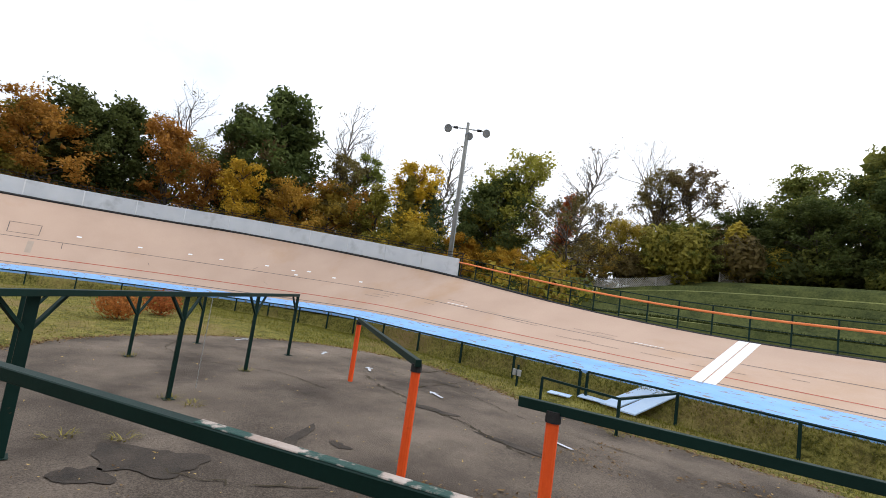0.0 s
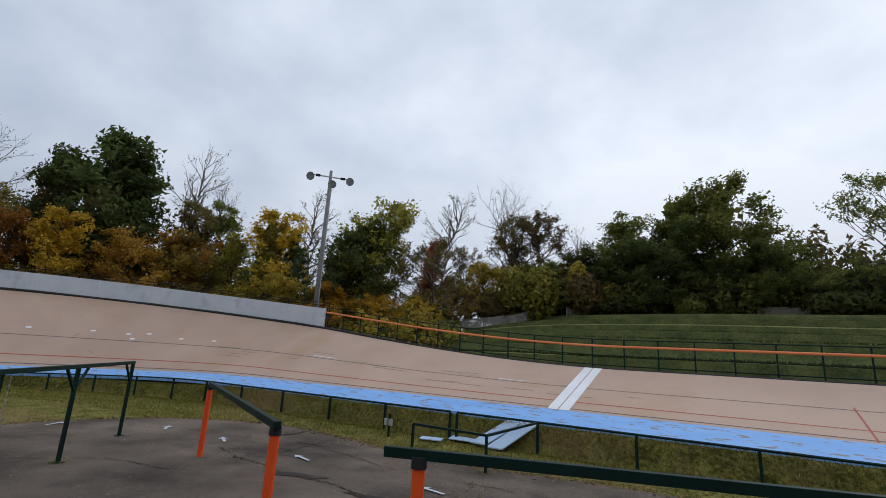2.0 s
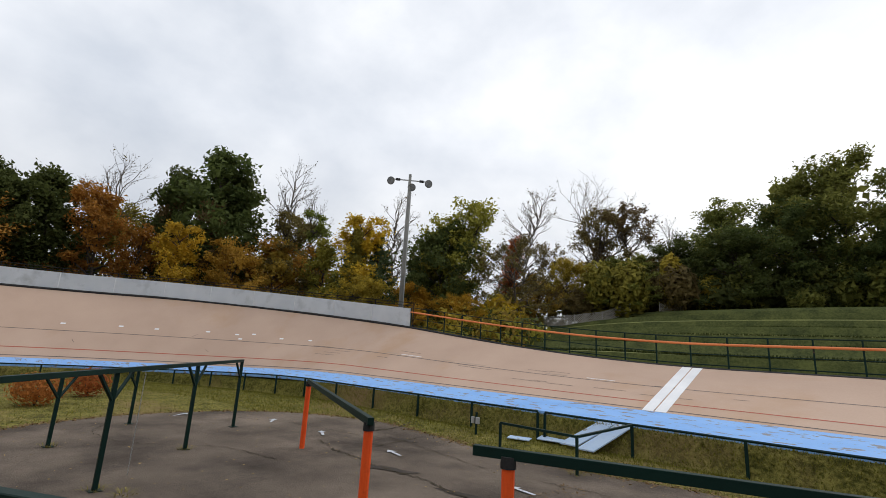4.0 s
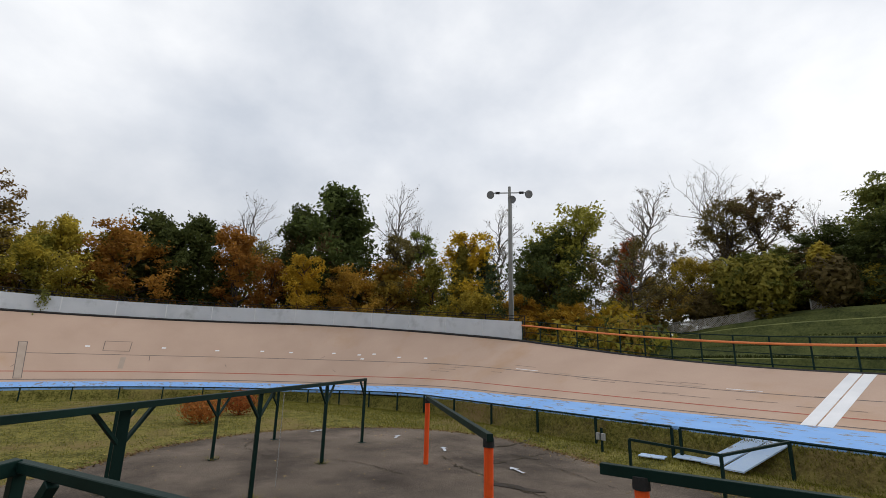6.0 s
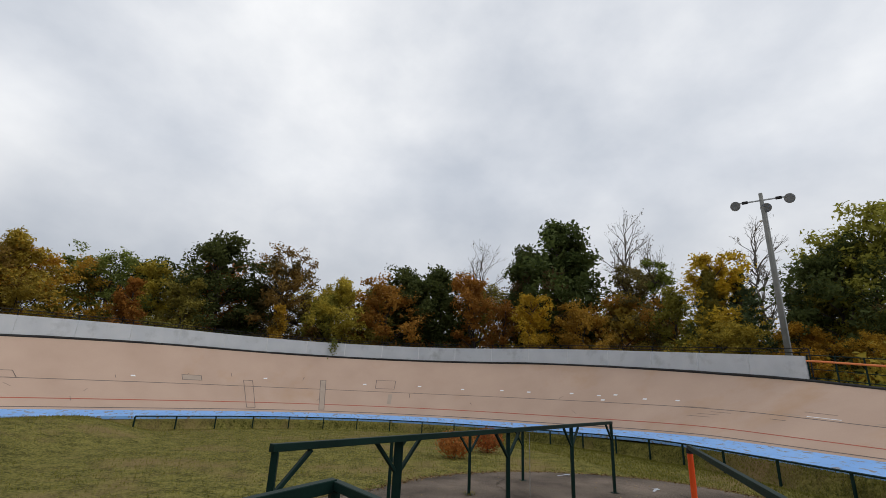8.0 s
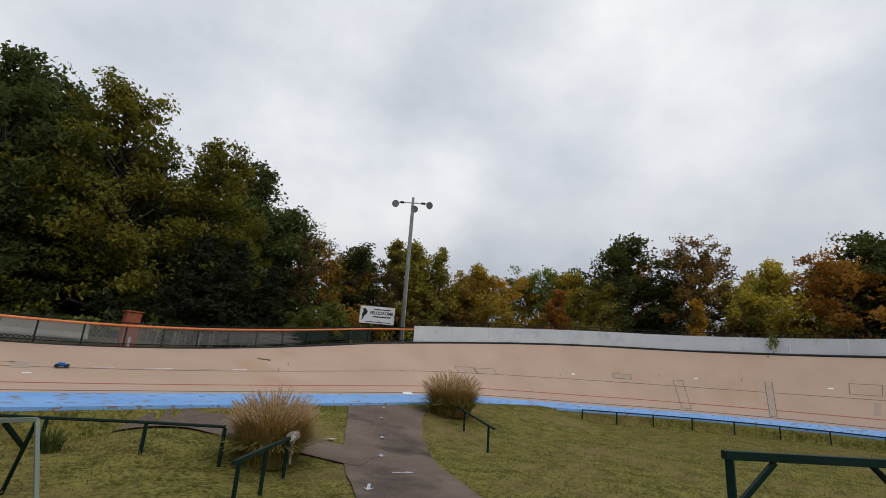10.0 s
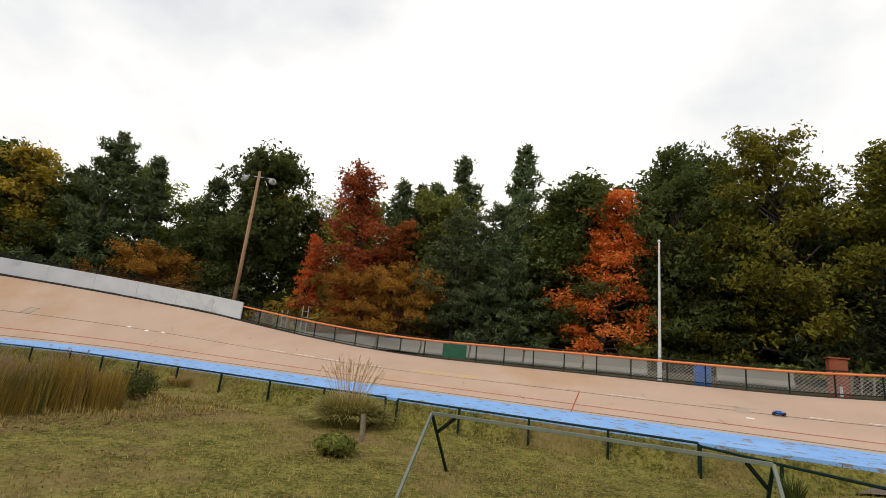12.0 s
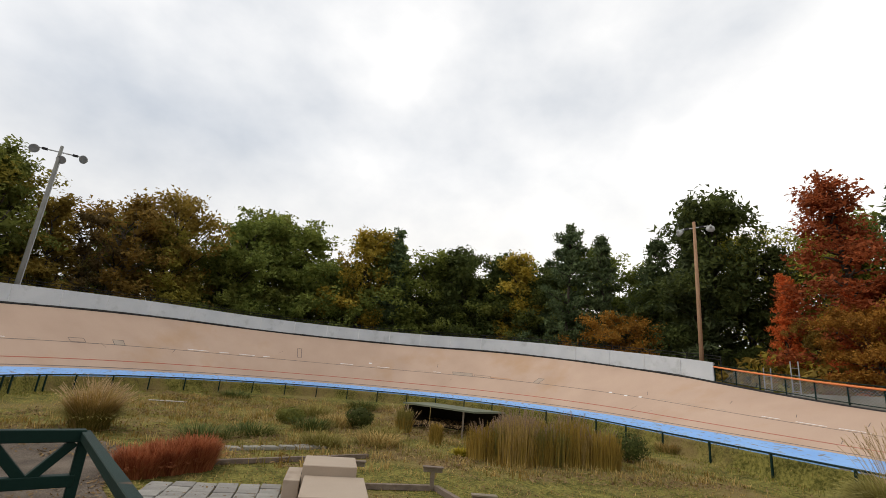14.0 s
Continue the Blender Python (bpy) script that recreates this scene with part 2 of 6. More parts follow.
def sweep(u0, u1, rows, step=0.5, close=False):
    """A sheet along the lap: rows are functions u -> point."""
    n = max(1, int(round((u1 - u0) / step)))
    us = [u0 + (u1 - u0) * i / n for i in range(n + 1)]
    verts = [tuple(r(u)) for u in us for r in rows]
    k = len(rows)
    faces = [(i * k + j, (i + 1) * k + j, (i + 1) * k + j + 1, i * k + j + 1) for i in range(n) for j in range(k - 1)]
    return verts, [], faces


def offset_of(x, y):
    """Plan distance outside the black line."""
    return math.hypot(max(abs(x) - HALF, 0), y) - RAD


# ---- ground ----
FENCE_OFF = -2.10


def smooth(a, b, x):
    t = min(max((x - a) / (b - a), 0), 1)
    return t * t * (3 - 2 * t)


def rim_height(x, y):
    t = smooth(HALF - EASE, HALF + EASE * 0.8, abs(x))
    return Z_LINE + 1.30 * (1 - t) + 1.0 * t


def hill(x, y):
    """The terraced bank beyond the finish straight."""
    d = y - (RAD + 9.0)
    if d <= 0:
        return 0.0
    side = smooth(-46, -14, x)
    k = min(d / 3.0, 7)
    step = math.floor(k) + smooth(0.0, 0.11, k - math.floor(k))
    return side * (step * 0.62 + min(d, 60) * 0.02)


def path_side(x, y):
    """Distance from the line of the path that climbs to the blue band at the end of the back straight."""
    return (x + 14.0) * 0.62 - (y + 8.6) * 0.78


def ground_z(x, y):
    o = offset_of(x, y)
    edge = -BLUE_W
    if o < edge:
        low = -0.32 * smooth(-21, -30, x) if x < 0 else 0.0
        pit = -0.55 * smooth(5.5, 2.5, math.hypot((x - 24.5) * 0.75, y + 6.8))
        rise = 0.14 * smooth(edge - 2.2, edge - 0.5, o) + 0.74 * smooth(edge - 0.42, edge - 0.02, o)
        path = 0.86 * smooth(edge - 7.0, edge, o) * smooth(10.5, 6.0, abs(path_side(x, y))) if y < -5 else 0.0
        bumpy = 0.03 * noise.noise((x * 0.25, y * 0.25, 3)) * smooth(1, 4, edge - o)
        return max(low + rise, path) + bumpy + pit * smooth(0.3, 1.5, edge - o) - 0.02
    top = rim_height(x, y)
    if o < 6.5:
        under = Z_LINE - 0.55 + min(max(o, 0), 4.9) * 0.2
        return min(under, top) if o < 4.5 else under + (top - under) * smooth(4.5, 6.0, o)
    far = smooth(20, 60, o) * 0.5 + (0.55 * smooth(6.5, 8.5, o) if y < -17 and abs(x) < 26 else 0.0)
    return top + far + hill(x, y) + 0.12 * noise.noise((x * 0.1, y * 0.1, 1)) * smooth(7, 12, o)


def ground_sheet():
    offs = [-RAD, -16, -15, -13, -11, -9, -7.5, -6, -5, -4.2, -3.6, -3.2, -2.9, -2.6, -2.3, -2.13, -2.05, -1.95, -1.85, -1.78, -1.72, -1.6, 0, 2, 4, 4.8, 5.4, 6, 7, 8.5]
    o = 9.0
    while o < 34:
        offs.append(o)
        o += 0.35
    offs += [36, 40, 46, 54, 65, 80, 110, 160, 260, 500, 1000, 2000]
    n = 320
    verts, faces, mats = [], [], []
    for i in range(n):
        c, nrm, _ = station(LAP * i / n)
        for o in offs:
            q = c + nrm * o
            verts.append((q.x, q.y, ground_z(q.x, q.y)))
    k = len(offs)
    for i in range(n):
        j2 = (i + 1) % n
        for j in range(k - 1):
            faces.append((i * k + j, j2 * k + j, j2 * k + j + 1, i * k + j + 1))
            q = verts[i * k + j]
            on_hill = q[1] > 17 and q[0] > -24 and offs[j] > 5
            # Steep riser faces take the darker grass, so treads look lit and risers shaded.
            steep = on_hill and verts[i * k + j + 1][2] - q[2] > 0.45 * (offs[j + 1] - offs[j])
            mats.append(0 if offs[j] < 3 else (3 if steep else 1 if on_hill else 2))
    ob = part("ground", (verts, [], faces), M_GRASS, smooth=True)
    ob.data.materials.append(M_HILL)
    ob.data.materials.append(M_WOODSOIL)
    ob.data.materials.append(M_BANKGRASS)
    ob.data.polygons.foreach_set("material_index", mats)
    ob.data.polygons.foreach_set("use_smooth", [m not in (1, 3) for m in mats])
    return tagged(ob, "autumn grass infield, mown terraced bank and leaf-littered woodland floor", "ground", kind="structure")


ground = ground_sheet()

# ---- the track ----
track = part("track", sweep(0, LAP, [lambda u, k=k: on_track(u, width_at(u) * k / 8) for k in range(9)]), M_TRACK, smooth=True)
tagged(track, "banked cycling track with worn tan painted surface", "track", kind="structure")
blue_band = part("blue_band", sweep(0, LAP, [lambda u: on_track(u, -BLUE_W) - Vector((0, 0, 0.16)), lambda u: on_track(u, -BLUE_W), lambda u: on_track(u, -BLUE_W / 2), lambda u: on_track(u, -0.004)]), M_BLUE)
tagged(blue_band, "flat pale blue painted apron with worn patches beside the track", "track apron", kind="structure")


def stripe(name, v0, v1, mat, label, u0=0.0, u1=LAP, lift=0.004):
    ob = part(name, sweep(u0, u1, [lambda u: on_track(u, v0, lift), lambda u: on_track(u, v1, lift)]), mat)
    return tagged(ob, label, "track marking", kind="structure")


stripe("measurement_line", 0.15, 0.205, M_DARKLINE, "thin dark measurement line painted on the tan track")
stripe("sprinters_line", 0.80, 0.86, M_RED, "thin red sprinters line painted on the tan track")
stripe("stayers_line", 2.34, 2.385, M_DARKLINE, "thin dark stayers line painted on the tan track")
U_TOP1, U_TOP2 = HALF + 0.3, HALF + TURN - 2.9
rim_h = lambda u: 0.02 + 0.05 * smooth(-9.0, -1.0, station(u)[2])
sag = lambda u: (0.3 + 0.7 * smooth(-9.0, -1.0, station(u)[2])) * (0.04 * noise.noise((u * 0.25, 0.3, 5.0)) + 0.02 * noise.noise((u * 1.3, 0.7, 2.0)))
edge_strip = part("track_edge", sweep(0, LAP, [lambda u: on_track(u, width_at(u) - 0.05, 0.005), lambda u: on_track(u, width_at(u) - 0.02, rim_h(u) + sag(u)), lambda u: on_track(u, width_at(u) + 0.10, rim_h(u) + sag(u)), lambda u: on_track(u, width_at(u) + 0.10, -0.3)]), M_BLACK)
tagged(edge_strip, "black rubber edging along the top of the banking", "trim", kind="structure")
WALL_H = 1.16


def turn_wall(name, u0, u1):
    n = int((u1 - u0) / 2.44)
    wall = tagged(new(name), "weathered white-painted board wall along the top of the banked turn", "wall", kind="structure")
    up = Vector((0, 0, 1))
    top = lambda u: on_track(u, width_at(u) + 0.06)
    out = lambda u, d: station(u)[1] * d
    for i in range(n):
        a, b = u0 + (u1 - u0) * i / n + 0.006, u0 + (u1 - u0) * (i + 1) / n - 0.006
        part("panel", sweep(a, b, [lambda u: top(u) + out(u, 0.06), lambda u: top(u), lambda u: top(u) + up * WALL_H, lambda u: top(u) + up * WALL_H + out(u, 0.06), lambda u: top(u) + out(u, 0.06)], step=1.0), M_WHITE_WALL, wall)
    for i in range(1, n):
        u = u0 + (u1 - u0) * i / n
        q = top(u) + out(u, -0.004)
        part("batten", bar(q + up * 0.14, q + up * (WALL_H - 0.01), 0.07, 0.012, 0.002), M_BATTEN, wall, "pale joint strip")
    part("backing", sweep(u0, u1, [lambda u: top(u) + out(u, 0.066) - up * 0.4, lambda u: top(u) + out(u, 0.066) + up * (WALL_H - 0.03), lambda u: top(u) + out(u, 0.14) + up * (WALL_H - 0.03), lambda u: top(u) + out(u, 0.14) - up * 0.4]), M_CONCRETE, wall)
    return wall


wall_west = turn_wall("wall_west", U_TOP1, U_TOP2)
wall_east = turn_wall("wall_east", HALF + TURN + 2 * HALF - 1.9, HALF + TURN + 2 * HALF + TURN + 1.0)


# ---- fences round the track ----
def infield_fence(u0, u1, step=3.0, gaps=()):
    fence = tagged(new("infield_fence"), "low dark green steel rail fence round the infield", "fence", "infield fences")
    foot = lambda u: Vector((*(station(u)[0] + station(u)[1] * FENCE_OFF).xy, 0))
    n = max(1, int(round((u1 - u0) / step)))
    pts = []
    for i in range(n + 1):
        u = u0 + (u1 - u0) * i / n
        q = foot(u)
        g = ground_z(q.x, q.y)
        top = z_line(u) - 0.22
        pts.append(Vector((q.x, q.y, top)))
        part("post", bar((q.x, q.y, g - 0.1), (q.x, q.y, top - 0.025), 0.07), M_GREEN, fence)
    fine = [u0 + (u1 - u0) * i / max(n, int(u1 - u0)) for i in range(max(n, int(u1 - u0)) + 1)]
    part("top_rail", tubes([([foot(u) + Vector((0, 0, z_line(u) - 0.22)) for u in fine], [0.036] * len(fine))], 6), M_GREEN, fence)
    return fence


infield_fence(-26.62, 10.48, 2.65)
infield_fence(10.73, 65.33, 2.6)
infield_fence(HALF + TURN + 18.8, HALF + TURN + 28.7, 2.7)


def side_rail():
    fence = tagged(new("path_side_rail"), "dark green steel rail along the side path", "railing", "infield fences")
    pts = [Vector((-4.4, -14.5, 0.95)), Vector((-5.95, -12.92, 0.97)), Vector((-7.49, -11.35, 1.0)), Vector((-8.75, -10.1, 1.0))]
    part("top_rail", tubes([(pts, [0.036] * 4)], 6), M_GREEN, fence)
    for q in pts:
        part("post", bar((q.x, q.y, ground_z(q.x, q.y) - 0.1), (q.x, q.y, q.z - 0.025), 0.07), M_GREEN, fence)


side_rail()
infield_fence(HALF + TURN + 29.21, HALF + TURN + 29.21 + 2.83 * 25, 2.83)

U_BACK = HALF + TURN
fence_u = lambda u: on_track(u, width_at(u) + 0.16)


def straight_fence(u0, u1, height, orange_at, step, label):
    fence = tagged(new("trackside_fence"), label, "fence", "trackside fences")
    n = int(round((u1 - u0) / step))
    up = Vector((0, 0, 1))
    for i in range(n + 1):
        q = fence_u(u0 + (u1 - u0) * i / n)
        part("post", bar(q - up * 0.25, q + up * height, 0.055), M_GREEN, fence)
    fine = [u0 + (u1 - u0) * i / 60 for i in range(61)]
    for h in (height, 0.10):
        part("rail", tubes([([fence_u(u) + up * h for u in fine], [0.024] * 61)], 6), M_GREEN, fence)
    part("orange_cap", tubes([([fence_u(u) + up * orange_at - station(u)[1] * 0.06 for u in fine], [0.048] * 61)], 8), M_ORANGE_PIPE, fence, "orange plastic pipe cap")
    return fence


front_fence = straight_fence(-14.0, U_TOP1, 1.16, 0.88, 1.3, "green steel fence with an orange pipe cap along the finish straight")
for_mid = tubes([([fence_u(-14 + (U_TOP1 + 14) * i / 60) + Vector((0, 0, 0.5)) for i in range(61)], [0.018] * 61)], 6)
part("mid_rail", for_mid, M_GREEN, front_fence)
back_fence = straight_fence(U_TOP2, U_BACK + 2 * HALF - 1.9, 0.98, 0.86, 1.5, "green chain-link fence with an orange pipe cap along the back straight")


def chain_link(u0, u1, height, pitch=0.16):
    """Woven wire as thin diagonal strips."""
    verts, faces = [], []
    n = int((u1 - u0) / pitch)
    w = 0.008
    for i in range(n):
        for s in (1, -1):
            a, b = u0 + i * pitch, u0 + i * pitch + s * height
            if not u0 <= b <= u1:
                continue
            rows = []
            for k in range(5):
                f = k / 4
                q = fence_u(a + (b - a) * f) + Vector((0, 0, 0.1 + (height - 0.12) * f)) + station(a)[1] * 0.02 * s
                rows.append(q)
            o = len(verts)
            d = (rows[-1] - rows[0]).normalized()
            side = d.cross(station(a)[1]).normalized() * w
            for q in rows:
                verts += [tuple(q - side), tuple(q + side)]
            faces += [(o + 2 * k, o + 2 * k + 2, o + 2 * k + 3, o + 2 * k + 1) for k in range(4)]
    return verts, [], faces


part("wire_mesh", chain_link(U_TOP2 + 8, U_BACK + 2 * HALF - 2.4, 0.86), M_STEEL, back_fence, "galvanised woven chain-link wire")


def rim_railing(u0, u1):
    """Thin dark railing behind the top of the turn wall."""
    rail = tagged(new("rim_railing"), "thin dark steel railing behind the white turn wall", "railing", "rim railings")
    q = lambda u, h: on_track(u, width_at(u) + 0.06) + station(u)[1] * 1.0 + Vector((0, 0, h))
    n = int((u1 - u0) / 2.4)
    fine = [u0 + (u1 - u0) * i / (2 * n) for i in range(2 * n + 1)]
    for h in (1.55, 1.36):
        part("rail", tubes([([q(u, h) for u in fine], [0.022] * len(fine))], 5), M_BLACK, rail)
    for i in range(n + 1):
        u = u0 + (u1 - u0) * i / n
        b = q(u, 0)
        part("post", bar((b.x, b.y, ground_z(b.x, b.y) - 0.1), q(u, 1.55), 0.045), M_BLACK, rail)


rim_railing(U_TOP1 + 0.5, U_TOP2 - 0.5)
rim_railing(U_BACK + 2 * HALF - 1.5, U_BACK + 2 * HALF + TURN + 0.5)


# ---- track markings ----
def track_patch(name, u0, u1, v0, v1, mat, label, lift=0.007, skew=0.0):
    rows = [lambda u, k=k: on_track(u + skew * k / 3, v0 + (v1 - v0) * k / 3, lift) for k in range(4)]
    return tagged(part(name, sweep(u0, u1, rows, step=0.3), mat), label, "track marking", kind="structure")


U_FIN = 7.9
track_patch("finish_line", U_FIN - 0.36, U_FIN - 0.02, 0.0, WIDE_S, M_WHITE, "broad white finish line painted across the track")
track_patch("finish_line", U_FIN + 0.02, U_FIN + 0.36, 0.0, WIDE_S, M_WHITE, "broad white finish line painted across the track")
track_patch("pursuit_line", U_BACK + 22.67, U_BACK + 22.715, 0.0, 2.45, M_RED, "short red pursuit line painted across the tan track")


# ---- asphalt ----
def flat_poly(name, outline, z, mat, label):
    """A paved sheet that follows the ground, from a closed outline."""
    bm = bmesh.new()
    face = bm.faces.new([bm.verts.new((x, y, 0)) for x, y in outline])
    bmesh.ops.triangulate(bm, faces=[face])
    for _ in range(3):
        bmesh.ops.subdivide_edges(bm, edges=[e for e in bm.edges if e.calc_length() > 1.2], cuts=1)
        bmesh.ops.triangulate(bm, faces=[f for f in bm.faces if len(f.verts) > 3])
    for v in bm.verts:
        v.co.z = max(ground_z(v.co.x, v.co.y), -0.02) + z
    for f in bm.faces:
        if f.normal.z < 0:
            f.normal_flip()
    return tagged(part(name, bm, mat), label, "pavement", kind="structure")


def rounded(points, n=6):
    """A smooth closed outline through points."""
    out, k = [], len(points)
    for i in range(k):
        p0, p1, p2, p3 = (Vector(points[(i + d) % k]) for d in (-1, 0, 1, 2))
        for j in range(n):
            t = j / n
            q = 0.5 * ((2 * p1) + (p2 - p0) * t + (2 * p0 - 5 * p1 + 4 * p2 - p3) * t * t + (3 * p1 - p0 - 3 * p2 + p3) * t ** 3)
            out.append((q.x, q.y))
    return out


PAD = [(-15.4, -0.9), (-17.8, 1.55), (-19.6, 3.0), (-20.7, 4.8), (-21.4, 7.6), (-20.9, 10.2), (-19.2, 12.3), (-16.3, 13.4), (-13.6, 13.2), (-11.0, 12.7),
       (-8.4, 12.7), (-5.8, 13.2), (-2.0, 13.4), (4.0, 13.3), (12.0, 12.6), (14.0, 9.0), (12.4, 6.0), (7.5, 4.6), (5.0, 0.5), (-1.0, -2.5), (-7.0, -4.4), (-11.5, -3.8)]
flat_poly("pavement", rounded(PAD), 0.035, M_ASPHALT, "cracked grey asphalt yard in the infield with dark stains")


def paved_strip(points, widths, label, z=0.045):
    """An asphalt path along a line of points."""
    pts = []
    n = 10
    ext = [points[0], *points, points[-1]]
    for i in range(1, len(ext) - 2):
        p0, p1, p2, p3 = (Vector(ext[i + d]) for d in (-1, 0, 1, 2))
        for j in range(n + (i == len(ext) - 3)):
            t = j / n
            q = 0.5 * ((2 * p1) + (p2 - p0) * t + (2 * p0 - 5 * p1 + 4 * p2 - p3) * t * t + (3 * p1 - p0 - 3 * p2 + p3) * t ** 3)
            pts.append((q, widths[i - 1] + (widths[i] - widths[i - 1]) * t))
    verts, faces = [], []
    cols = 7
    for i, (q, w) in enumerate(pts):
        d = (pts[min(i + 1, len(pts) - 1)][0] - pts[max(i - 1, 0)][0]).normalized()
        for c in range(cols):
            f = (c / (cols - 1) - 0.5) * (w + 0.12 * noise.noise((q.x * 0.8, q.y * 0.8, c // 4)))
            x, y = q.x - d.y * f, q.y + d.x * f
            verts.append((x, y, ground_z(x, y) + z))
    for i in range(len(pts) - 1):
        faces += [(i * cols + c, i * cols + c + 1, (i + 1) * cols + c + 1, (i + 1) * cols + c) for c in range(cols - 1)]
    return tagged(part("pavement", (verts, [], faces), M_PATH, smooth=True), label, "pavement", kind="structure")


PATH_A = [(-8.6, -2.6), (-11.1, -5.9), (-12.9, -8.6), (-14.8, -10.9), (-17.0, -13.3), (-18.9, -15.25)]
PATH_B = [(-12.6, -9.2), (-11.5, -11.2), (-9.9, -13.3), (-8.9, -15.35)]
paved_strip(PATH_A, [3.4, 2.7, 2.7, 2.7, 3.0, 3.9], "asphalt path climbing to the track with white arrows")
paved_strip(PATH_B, [1.5, 1.5, 1.9, 3.2], "narrow asphalt side path to the blue band", 0.055)


def arrow_mark(x, y, turn, s=1.0):
    bm = bmesh.new()
    pts = [(-0.04, -0.36), (0.04, -0.36), (0.045, 0.12), (0.14, 0.10), (0, 0.36), (-0.14, 0.10), (-0.045, 0.12)]
    bm.faces.new([bm.verts.new((px * s, py * s, 0)) for px, py in pts])
    ob = part("arrow_mark", bm, M_FADED)
    ob.matrix_basis = pose(x, y, max(ground_z(x, y), -0.02) + 0.06, 0, 0, turn)
    return tagged(ob, "white arrow painted on the grey asphalt", "road marking", "asphalt arrows", "structure")


# ---- the shade frame on the asphalt ----
def shade_frame():
    root = thing("shade_frame", (0, 0, 0), "dark green square-tube shelter frame standing on the asphalt", "frame")
    front = [(-17.7, 8.64), (-15.3, 6.34), (-12.9, 4.0), (-10.62, 1.68), (-8.85, 0.22)]
    back = [(-19.5, 6.35), (-17.1, 4.06), (-14.75, 1.75)]
    zf, zb = 2.0, 1.60
    for (x, y), z in [(q, zf) for q in front] + [(q, zb) for q in back]:
        big = 0.13 if (x, y) == front[3] else 0.075
        post = part("post", bar((x, y, 0.0), (x, y, z - 0.03), big), M_GREEN, root)
        plate = part("base_plate", box((0.2, 0.2, 0.012), (x, y, 0.03)), M_GREEN, post)
    for row, z in ((front, zf), (back, zb)):
        a, b = Vector((*row[0], z)), Vector((*row[-1], z))
        d = (b - a).normalized()
        part("beam", bar(a - d * 0.06, b + d * 0.06, 0.085), M_GREEN, root)
        for i, (x, y) in enumerate(row):
            for s in (1, -1):
                if (i == 0 and s < 0) or (i == len(row) - 1 and s > 0):
                    continue
                q = Vector((x, y, z - 0.52))
                part("brace", bar(q, Vector((x, y, z - 0.05)) + d * s * 0.5, 0.05), M_GREEN, root)
    part("side_beam", bar((*front[0], zf - 0.01), (*back[0], zb - 0.01), 0.07), M_GREEN, root)
    chain = []
    for i in range(30):
        z = 1.92 - 0.062 * i
        chain.append(([(-13.45 + 0.02 * (i % 2), 4.62, z), (-13.45 - 0.015 * (i % 2), 4.62 + 0.015, z - 0.05)], [0.008, 0.008]))
    part("chain", tubes(chain, 5), M_STEEL, root, "hanging steel chain")
    return root


shade_frame()


def hitching_rail(posts, beam, z, label):
    root = thing("rack_rail", (0, 0, 0), label, "rail", "orange-post rails")
    for x, y in posts:
        post = part("post", tubes([([(x, y, -0.02), (x, y, z - 0.12)], [0.065, 0.065])], 12), M_ORANGE, root, "bright orange painted post")
        part("cap", tubes([([(x, y, z - 0.13), (x, y, z - 0.02)], [0.08, 0.075])], 12), M_BLACK, post, "dark steel post cap")
    a, b = (Vector((*q, z)) for q in beam)
    part("beam", bar(a, b, 0.085, 0.10), M_GREEN, root)
    return root


hitching_rail([(-14.0, 8.7), (-8.05, 5.72)], [(-14.1, 8.75), (-7.95, 5.66)], 1.68, "dark green steel rail on bright orange posts over asphalt")
hitching_rail([(-5.70, 5.53), (1.0, 7.85)], [(-6.05, 5.42), (1.4, 7.98)], 1.68, "dark green steel rail on orange posts beside the yard")


M_WORN = material("worn_primer", (0.30, 0.22, 0.18), (0.50, 0.44, 0.40), 0.7, 6.0, 0.2, 40, stain=(0.02, 0.06, 0.05), stain_scale=7.0, stain_at=(0.5, 0.56))


